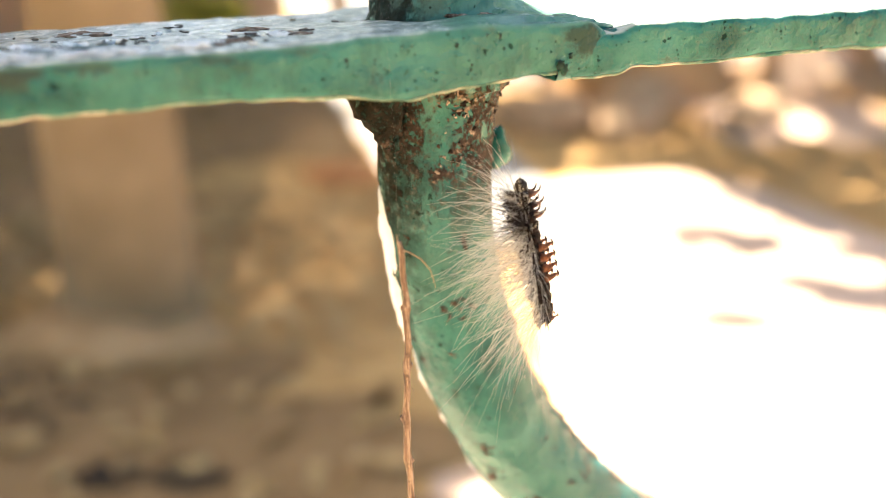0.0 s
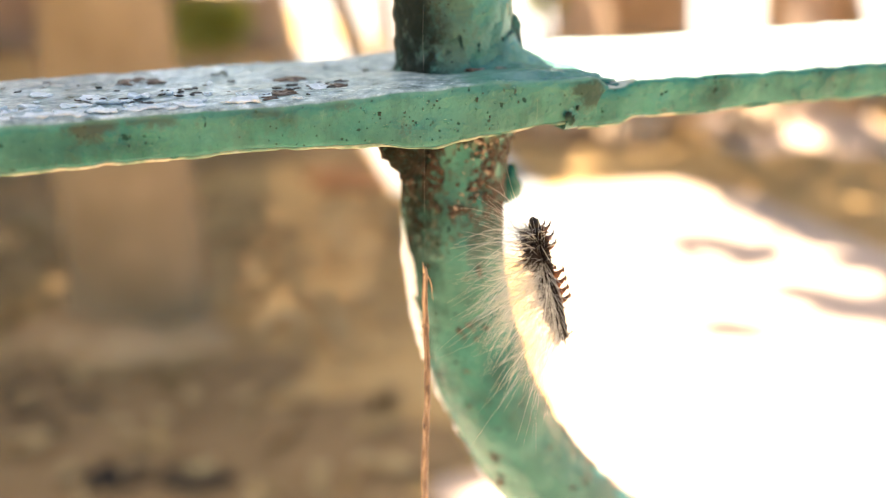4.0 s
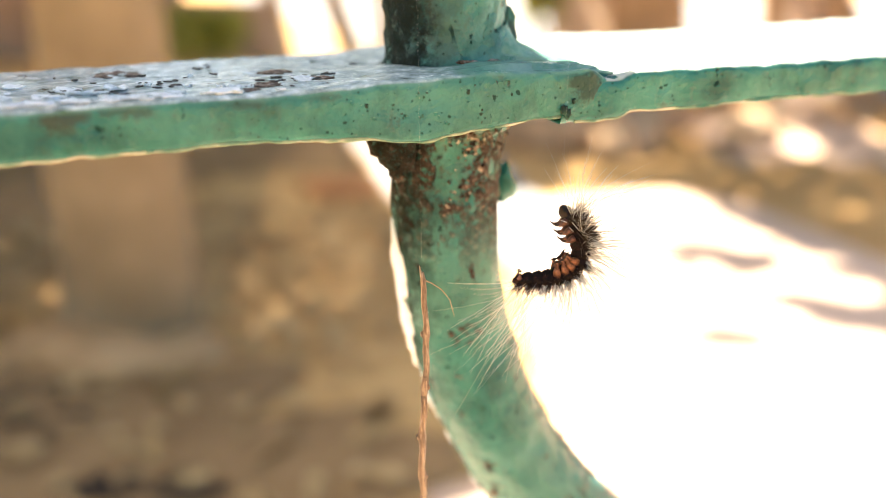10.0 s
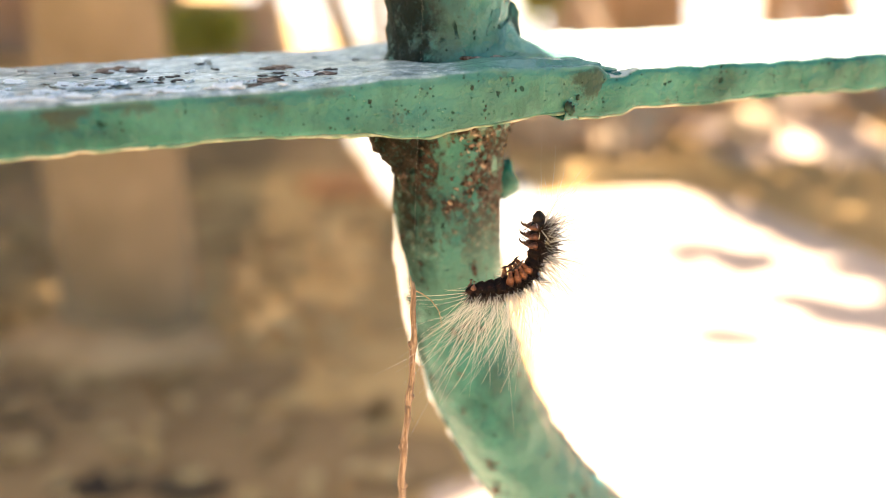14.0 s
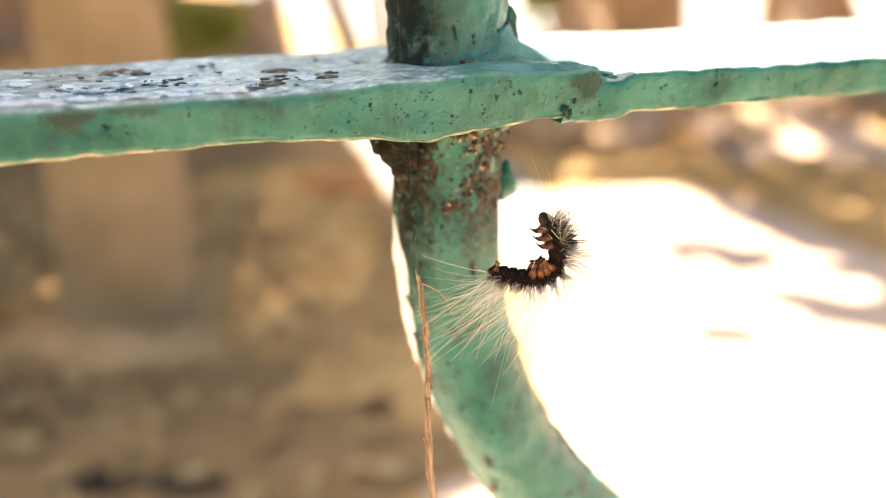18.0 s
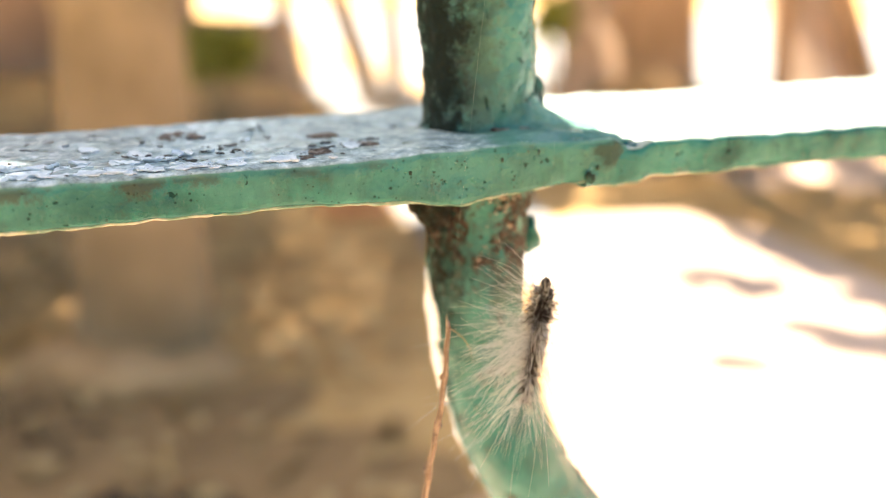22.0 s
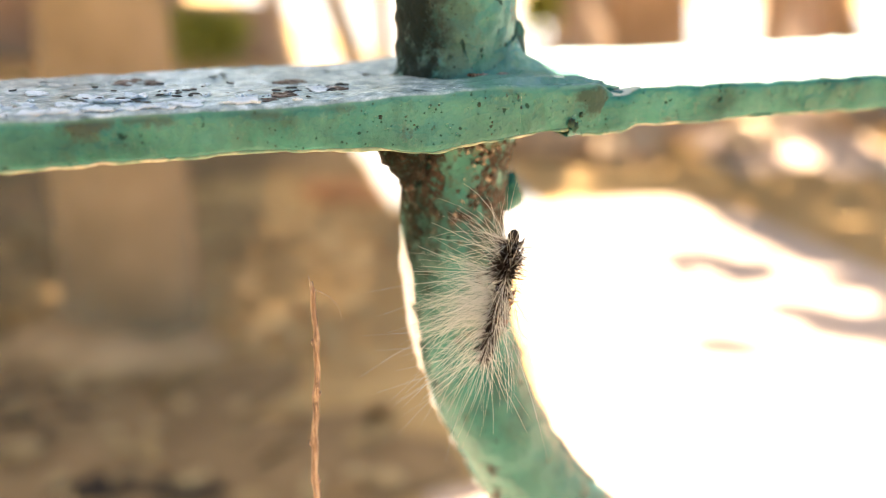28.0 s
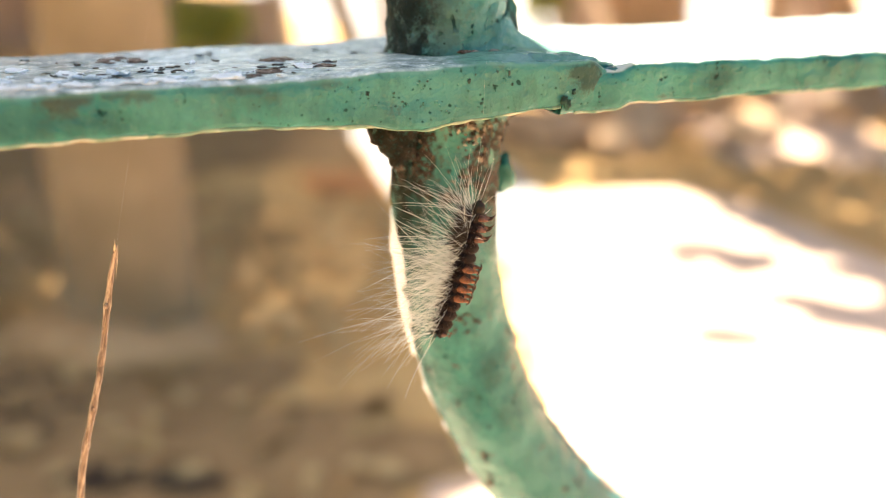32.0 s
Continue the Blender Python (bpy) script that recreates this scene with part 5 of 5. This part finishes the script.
v, f = tube([Vector((0, 0, 0)), Vector((0, 0, 0.2)), Vector((0, 0, 0.42))], [0.0000035] * 3, 4)
from_lists("silk_thread", v, f, SILK, twig)


# ---------- movement ----------
def motions():
    # seconds, head x, head z, turn of the belly, lean, curl towards the belly, stretch
    crawl = [
        (0, 0.01341, 0.46025, 20, -12, 1, 1.04),
        (0.2, 0.01301, 0.45969, 21, -12, -3, 1.04),
        (0.5, 0.01253, 0.45987, 26, -10, 5, 1.08),
        (0.7, 0.01262, 0.45990, 29, -12, -3, 1.04),
        (1, 0.01341, 0.45972, 40, -10, 1, 1.04),
        (1.2, 0.01409, 0.46022, 55, -8, -7, 1.00),
        (1.5, 0.01369, 0.46038, 66, -4, 1, 1.00),
        (1.7, 0.01378, 0.46027, 63, -8, -7, 1.00),
        (2, 0.01348, 0.45998, 63, -8, -7, 1.00),
        (2.2, 0.01382, 0.45972, 66, -4, -7, 1.00),
        (2.5, 0.01326, 0.46027, 60, -6, 1, 1.00),
        (2.7, 0.01283, 0.46058, 50, -4, 5, 1.00),
        (3, 0.01224, 0.46019, 43, -8, -3, 1.00),
        (3.2, 0.01408, 0.46076, 36, -12, 5, 1.00),
        (3.5, 0.01370, 0.46048, 32, -16, 1, 1.00),
        (5.5, 0.01385, 0.46014, 33, -14, 5, 1.04),
        (5.7, 0.01376, 0.46013, 38, -16, 5, 1.04),
        (6, 0.01328, 0.45985, 36, -18, -3, 1.00),
        (6.2, 0.01575, 0.45906, 57, -12, 13, 1.00),
        (6.5, 0.01442, 0.45955, 79, -14, 5, 1.00),
        (6.7, 0.01295, 0.46162, 91, -14, 1, 1.00),
        (6.8, 0.01399, 0.46103, 140, -10, 6, 1.01),
        (6.9, 0.01502, 0.46043, 190, -6, 11, 1.03),
        (7, 0.01606, 0.45984, 208, -2, 16, 1.04),
        (7.2, 0.01494, 0.46186, 204, 4, 3, 1.00),
        (7.5, 0.01739, 0.46251, 204, 4, -8, 0.96),
        (7.7, 0.01801, 0.45998, 212, -6, 14, 1.04),
        (8, 0.01619, 0.46015, 214, 0, 8, 1.04),
        (8.2, 0.01599, 0.46065, 202, 2, 18, 0.96),
        (8.5, 0.01752, 0.46024, 192, -34, 113, 0.96),
        (8.7, 0.02053, 0.46094, 198, -28, 94, 0.96),
        (9, 0.01612, 0.46049, 206, 4, 8, 1.00),
        (9.2, 0.01686, 0.46038, 196, -26, 107, 0.92),
        (9.5, 0.01783, 0.46079, 186, -38, 147, 0.92),
        (9.7, 0.01968, 0.46185, 192, -12, 51, 0.92),
        (10, 0.02014, 0.46211, 188, -36, 126, 0.96),
        (10.2, 0.02186, 0.46232, 186, -40, 139, 0.92),
        (10.5, 0.02012, 0.46339, 192, 2, 2, 0.92),
        (10.7, 0.01818, 0.46127, 196, -12, 47, 0.92),
        (11, 0.01840, 0.46118, 188, -32, 130, 0.92),
        (11.2, 0.01386, 0.46099, 186, -14, 96, 0.96),
        (11.5, 0.01237, 0.46077, 188, -16, 99, 0.96),
        (11.7, 0.01781, 0.46144, 188, -28, 152, 0.96),
        (12, 0.01556, 0.46112, 194, -10, 85, 0.96),
        (12.2, 0.01525, 0.46040, 198, 0, 41, 0.96),
        (12.5, 0.01504, 0.46112, 196, -14, 85, 0.96),
        (12.7, 0.01552, 0.46117, 188, -28, 163, 0.96),
        (13, 0.01659, 0.46088, 196, -14, 121, 0.96),
        (13.2, 0.01740, 0.46181, 198, -18, 119, 0.96),
        (13.5, 0.01660, 0.46075, 200, -12, 101, 0.96),
        (15.5, 0.01422, 0.46021, 196, 6, 91, 0.96),
        (15.7, 0.01489, 0.46029, 200, 12, 73, 0.96),
        (16, 0.01423, 0.45990, 208, 14, 68, 0.96),
        (16.2, 0.01344, 0.46046, 212, 16, 62, 0.96),
        (16.5, 0.01403, 0.46002, 222, 16, 48, 0.92),
        (16.7, 0.01289, 0.45998, 224, 12, 48, 0.96),
        (17, 0.01500, 0.45999, 234, 4, 8, 0.96),
        (17.2, 0.01544, 0.45987, 234, 6, 7, 0.96),
        (17.5, 0.01457, 0.46000, 234, 6, -2, 0.96),
        (17.7, 0.01592, 0.46045, 220, -4, 74, 0.96),
        (18, 0.01622, 0.46037, 190, -34, 141, 0.96),
        (18.2, 0.01713, 0.46135, 192, -26, 119, 0.96),
        (18.5, 0.01620, 0.46076, 200, -12, 74, 0.96),
        (18.7, 0.01657, 0.45993, 200, -6, 64, 1.00),
        (19, 0.01530, 0.46015, 196, -4, 60, 1.00),
        (19.2, 0.01515, 0.46012, 194, -2, 54, 1.00),
        (19.5, 0.01540, 0.45984, 192, -2, 52, 0.96),
        (20, 0.01501, 0.45953, 190, -6, 60, 1.00),
        (20.5, 0.01514, 0.45920, 186, -4, 56, 1.00),
        (21, 0.01514, 0.45930, 172, -6, 53, 1.00),
        (21.2, 0.01380, 0.46004, 172, 6, 37, 1.00),
        (21.5, 0.01379, 0.45978, 178, 0, 42, 1.00),
        (21.7, 0.01303, 0.45765, 166, 2, 42, 1.00),
        (21.8, 0.01281, 0.45810, 140, 3.33333, 25.6667, 1.01),
        (21.9, 0.01260, 0.45854, 107, 4.66667, 9.33333, 1.03),
        (22, 0.01238, 0.45899, 69, 6, -7, 1.04),
        (22.2, 0.01215, 0.45958, 69, 6, 2, 1.00),
        (22.5, 0.01461, 0.45951, 104, 12, 9, 1.04),
        (22.7, 0.01499, 0.46071, 106, 12, 5, 1.04),
        (23, 0.01424, 0.45954, 108, 12, 15, 1.04),
        (23.2, 0.01488, 0.45976, 108, 12, 15, 1.04),
        (23.5, 0.01373, 0.45883, 97, 10, 8, 1.04),
        (23.7, 0.01284, 0.45877, 76, 12, -2, 1.00),
        (24, 0.01175, 0.45890, 55, 6, 0, 1.00),
        (24.2, 0.01425, 0.45945, 76, 10, 4, 1.04),
        (24.5, 0.01508, 0.45902, 91, 10, 0, 1.00),
        (25.2, 0.01246, 0.45942, 62, 4.4, -4.55, 1.00),
        (25.8, 0.01021, 0.45977, 40, -0.4, -8.45, 1.00),
        (26.5, 0.00759, 0.46017, 18, -6, -13, 1.00),
        (26.7, 0.01058, 0.45889, 29, -8, -13, 1.00),
        (27, 0.01102, 0.45886, 36, 0, -16, 1.08),
        (27.2, 0.00913, 0.45946, 33, 0, -6, 1.04),
        (27.5, 0.00755, 0.46028, 21, -2, -10, 1.08),
        (27.7, 0.00779, 0.46002, 30, -4, -14, 1.00),
        (28, 0.01002, 0.45917, 60, 8, -11, 1.04),
        (28.2, 0.01284, 0.45902, 49, -6, -22, 1.04),
        (28.5, 0.01125, 0.45874, 37, -2, -14, 1.04),
        (28.7, 0.01181, 0.45854, 37, -2, -8, 1.00),
        (29, 0.00934, 0.46022, 36, 2, -11, 1.04),
        (29.2, 0.01036, 0.45854, 34, -6, -14, 1.08),
        (29.5, 0.01039, 0.45934, 21, -2, -4, 1.04),
        (29.7, 0.01392, 0.45977, 26, -2, 11, 1.00),
        (30, 0.00711, 0.46011, 29, 0, -14, 1.08),
        (30.2, 0.01089, 0.45885, 27, -8, -18, 1.00),
        (30.4, 0.00695, 0.46007, 21, 2, -20, 1.04),
        (30.6, 0.00996, 0.45896, 12, -2, -14, 1.08),
        (30.8, 0.01187, 0.45890, 29, -4, -10, 1.08),
        (31, 0.00822, 0.45927, 44, 2, -30, 1.08),
        (31.1, 0.00467, 0.45945, 29, -6, -26, 1.04),
        (31.2, 0.01128, 0.45934, 30, -4, -12, 1.04),
        (31.3, 0.00570, 0.46006, 8, 2, -14, 1.08),
        (31.4, 0.00188, 0.46142, -12, 20, 0, 1.08),
        (31.5, 0.00992, 0.45955, 23, 0, -6, 1.04),
        (31.6, 0.01025, 0.45904, 34, 0, -16, 1.08),
        (31.7, 0.00259, 0.46094, -16, 16, -12, 1.08),
        (31.8, 0.00831, 0.45997, 27, 8, -4, 1.00),
        (31.9, 0.01006, 0.45919, 6, -8, -8, 1.04),
        (32, 0.00507, 0.46080, -12, 12, -4, 1.08),
    ]
    total = sum(BEND)
    walk(caterpillar, [(r[0], pose(r[1], 0.163, r[2])) for r in crawl])
    chains = [[] for _ in segments]
    for t, x, z, turn, lean, curl, stretch in crawl:
        m = pose(0, 0, 0, 0, lean) @ pose(0, 0, 0, 0, 0, turn)
        p, a = Vector((0, 0, 0)), 0.0
        for i in range(SEGMENTS):
            a += curl * BEND[i] / total
            chains[i].append((t, m @ pose(*p, 0, -a)))
            p = p + stretch * STEP * Vector((math.sin(radians(a)), 0, -math.cos(radians(a))))
    for seg, rows in zip(segments, chains):
        walk(seg, rows)
    # seconds, tip x, tip z, lean, spin
    swing = [
        (0, -0.00766, 0.45036, 2.3, 0),
        (0.2, -0.00516, 0.44914, 2.7, 30),
        (0.5, -0.00786, 0.45077, -6.1, 110),
        (0.7, -0.00749, 0.44936, -2.5, 60),
        (1, -0.00716, 0.45042, 5.6, 0),
        (1.2, -0.00687, 0.45014, 4.1, 0),
        (1.5, -0.00641, 0.44971, -2.6, 60),
        (1.7, -0.00780, 0.44974, -5.0, 110),
        (2, -0.00831, 0.45005, -5.3, 165),
        (2.2, -0.00687, 0.44978, -1.9, 120),
        (2.5, -0.00881, 0.44930, 4.4, 70),
        (2.7, -0.00933, 0.45037, 5.0, 30),
        (3, -0.00863, 0.45030, -0.1, 60),
        (3.2, -0.00717, 0.45104, -3.7, 120),
        (3.5, -0.00756, 0.45164, -1.7, 100),
        (5.5, -0.00595, 0.45037, 5.4, 20),
        (5.7, -0.00627, 0.45086, 5.0, 12),
        (6, -0.00579, 0.45135, 6.1, 0),
        (6.2, -0.00398, 0.45022, 5.1, 0),
        (6.5, -0.00498, 0.45024, 5.3, 0),
        (6.7, -0.00640, 0.45245, 5.5, 0),
        (7, -0.00618, 0.45150, 5.1, 0),
        (7.2, -0.00648, 0.45173, 8.0, 0),
        (7.5, -0.00548, 0.45059, 6.4, 0),
        (7.7, -0.00509, 0.45121, 7.3, 0),
        (8, -0.00594, 0.45155, 8.7, 0),
        (8.2, -0.00569, 0.45145, 3.2, 0),
        (8.5, -0.00521, 0.45117, -3.0, 0),
        (8.7, -0.00501, 0.45062, -1.9, 0),
        (9, -0.00504, 0.45173, 1.2, 0),
        (9.2, -0.00658, 0.44755, -2.5, 0),
        (9.5, -0.00485, 0.45237, 7.1, 0),
        (9.7, -0.00226, 0.45135, 8.9, 0),
        (10, -0.00596, 0.45041, 1.3, 0),
        (10.2, -0.00012, 0.45228, 12.4, 0),
        (10.5, -0.00189, 0.45118, 1.2, 0),
        (10.7, -0.00681, 0.44923, 5.2, 0),
        (11, -0.00299, 0.45179, 12.2, 0),
        (11.2, -0.00841, 0.45158, -8.4, 0),
        (11.5, -0.00588, 0.45069, 6.7, 0),
        (11.7, -0.00614, 0.45076, -0.9, 0),
        (12, -0.00732, 0.44989, -6.1, 0),
        (12.2, -0.00497, 0.45113, 4.1, 0),
        (12.5, -0.00810, 0.45038, -2.5, 0),
        (12.7, -0.00815, 0.45145, 2.7, 0),
        (13, -0.00842, 0.44866, -4.4, 0),
        (13.2, -0.00775, 0.45058, -1.8, 0),
        (13.5, -0.00759, 0.44744, -2.5, 0),
        (15.5, -0.01178, 0.44976, 2.8, 0),
        (15.7, -0.01074, 0.44908, -2.2, 0),
        (16, -0.00860, 0.44913, -5.4, 0),
        (16.2, -0.00901, 0.45011, -4.8, 0),
        (16.5, -0.01019, 0.45097, -5.6, 0),
        (16.7, -0.00865, 0.45047, 3.0, 0),
        (17, -0.00803, 0.44918, -7.6, 0),
        (17.2, -0.00593, 0.45037, 2.7, 0),
        (17.5, -0.00736, 0.45156, 4.5, 0),
        (17.7, -0.00682, 0.45156, 6.2, 0),
        (18, -0.00702, 0.44915, 4.7, 0),
        (18.2, -0.00811, 0.45011, 3.6, 0),
        (18.5, -0.00746, 0.45004, 5.3, 0),
        (18.7, -0.00601, 0.45003, 3.0, 0),
        (19, -0.00734, 0.44980, -0.3, 0),
        (19.2, -0.00730, 0.44901, -1.3, 0),
        (19.5, -0.00690, 0.44944, 1.3, 0),
        (20, -0.00690, 0.44962, -0.3, 0),
        (20.5, -0.00708, 0.44868, -1.2, 0),
        (21, -0.00800, 0.44863, 1.5, 0),
        (21.2, -0.00861, 0.45003, -6.4, 0),
        (21.5, -0.00726, 0.44911, -2.8, 0),
        (21.7, -0.00914, 0.44898, -3.7, 0),
        (22, -0.00787, 0.45085, -4.7, 0),
        (22.2, -0.00812, 0.44853, -3.3, 0),
        (22.5, -0.00771, 0.45020, -0.3, 0),
        (22.7, -0.00783, 0.45148, 5.3, 0),
        (23, -0.00702, 0.44975, -0.3, 0),
        (23.2, -0.00750, 0.45069, 2.3, 0),
        (23.5, -0.00771, 0.44934, 2.7, 0),
        (23.7, -0.00846, 0.44763, -5.5, 0),
        (24, -0.01007, 0.45044, 2.2, 0),
        (24.2, -0.00785, 0.45037, 1.5, 0),
        (24.5, -0.00721, 0.44985, 1.8, 0),
        (25.2, -0.01398, 0.44913, -0.4, 60),
        (25.8, -0.01979, 0.44851, -2.2, 120),
        (26.5, -0.02656, 0.44779, -4.4, 180),
        (26.7, -0.03016, 0.44847, -2.9, 110),
        (27, -0.03874, 0.44799, -3.8, 180),
        (27.2, -0.02879, 0.44933, -8.3, 180),
        (27.5, -0.03257, 0.44860, -1.5, 150),
        (27.7, -0.03480, 0.44987, -4.0, 90),
        (28, -0.02908, 0.44926, 1.2, 10),
        (28.3, -0.01498, 0.44266, -0.8, 4),
        (28.5, -0.02448, 0.44255, 0.3, 0),
        (29, -0.02240, 0.44603, -1.1, 90),
        (29.2, -0.01750, 0.44539, 7.9, 140),
        (29.5, -0.01665, 0.44996, 0.4, 180),
        (29.7, -0.01307, 0.44991, 4.2, 144),
        (30, -0.01862, 0.44988, 3.5, 90),
        (30.2, -0.01930, 0.45060, -0.3, 120),
        (30.4, -0.01968, 0.44950, -7.3, 180),
        (30.6, -0.02020, 0.44890, -11.1, 180),
        (30.8, -0.01971, 0.44884, -5.7, 180),
        (31, -0.02498, 0.44707, 0.9, 100),
        (31.1, -0.04501, 0.44742, -0.9, 20),
        (31.2, -0.05087, 0.44790, -11.8, 43),
        (31.4, -0.05754, 0.45021, -16.0, 90),
        (31.6, -0.04797, 0.44950, 1.6, 130),
        (31.7, -0.04677, 0.44851, -7.8, 150),
        (31.8, -0.05405, 0.44934, -16.8, 170),
        (32, -0.06298, 0.45194, -12.0, 90),
    ]
    walk(twig, [(t, pose(x, 0.158, z, 0, -lean, 0) @ pose(0, 0, 0, 0, 0, spin)) for t, x, z, lean, spin in swing])


motions()
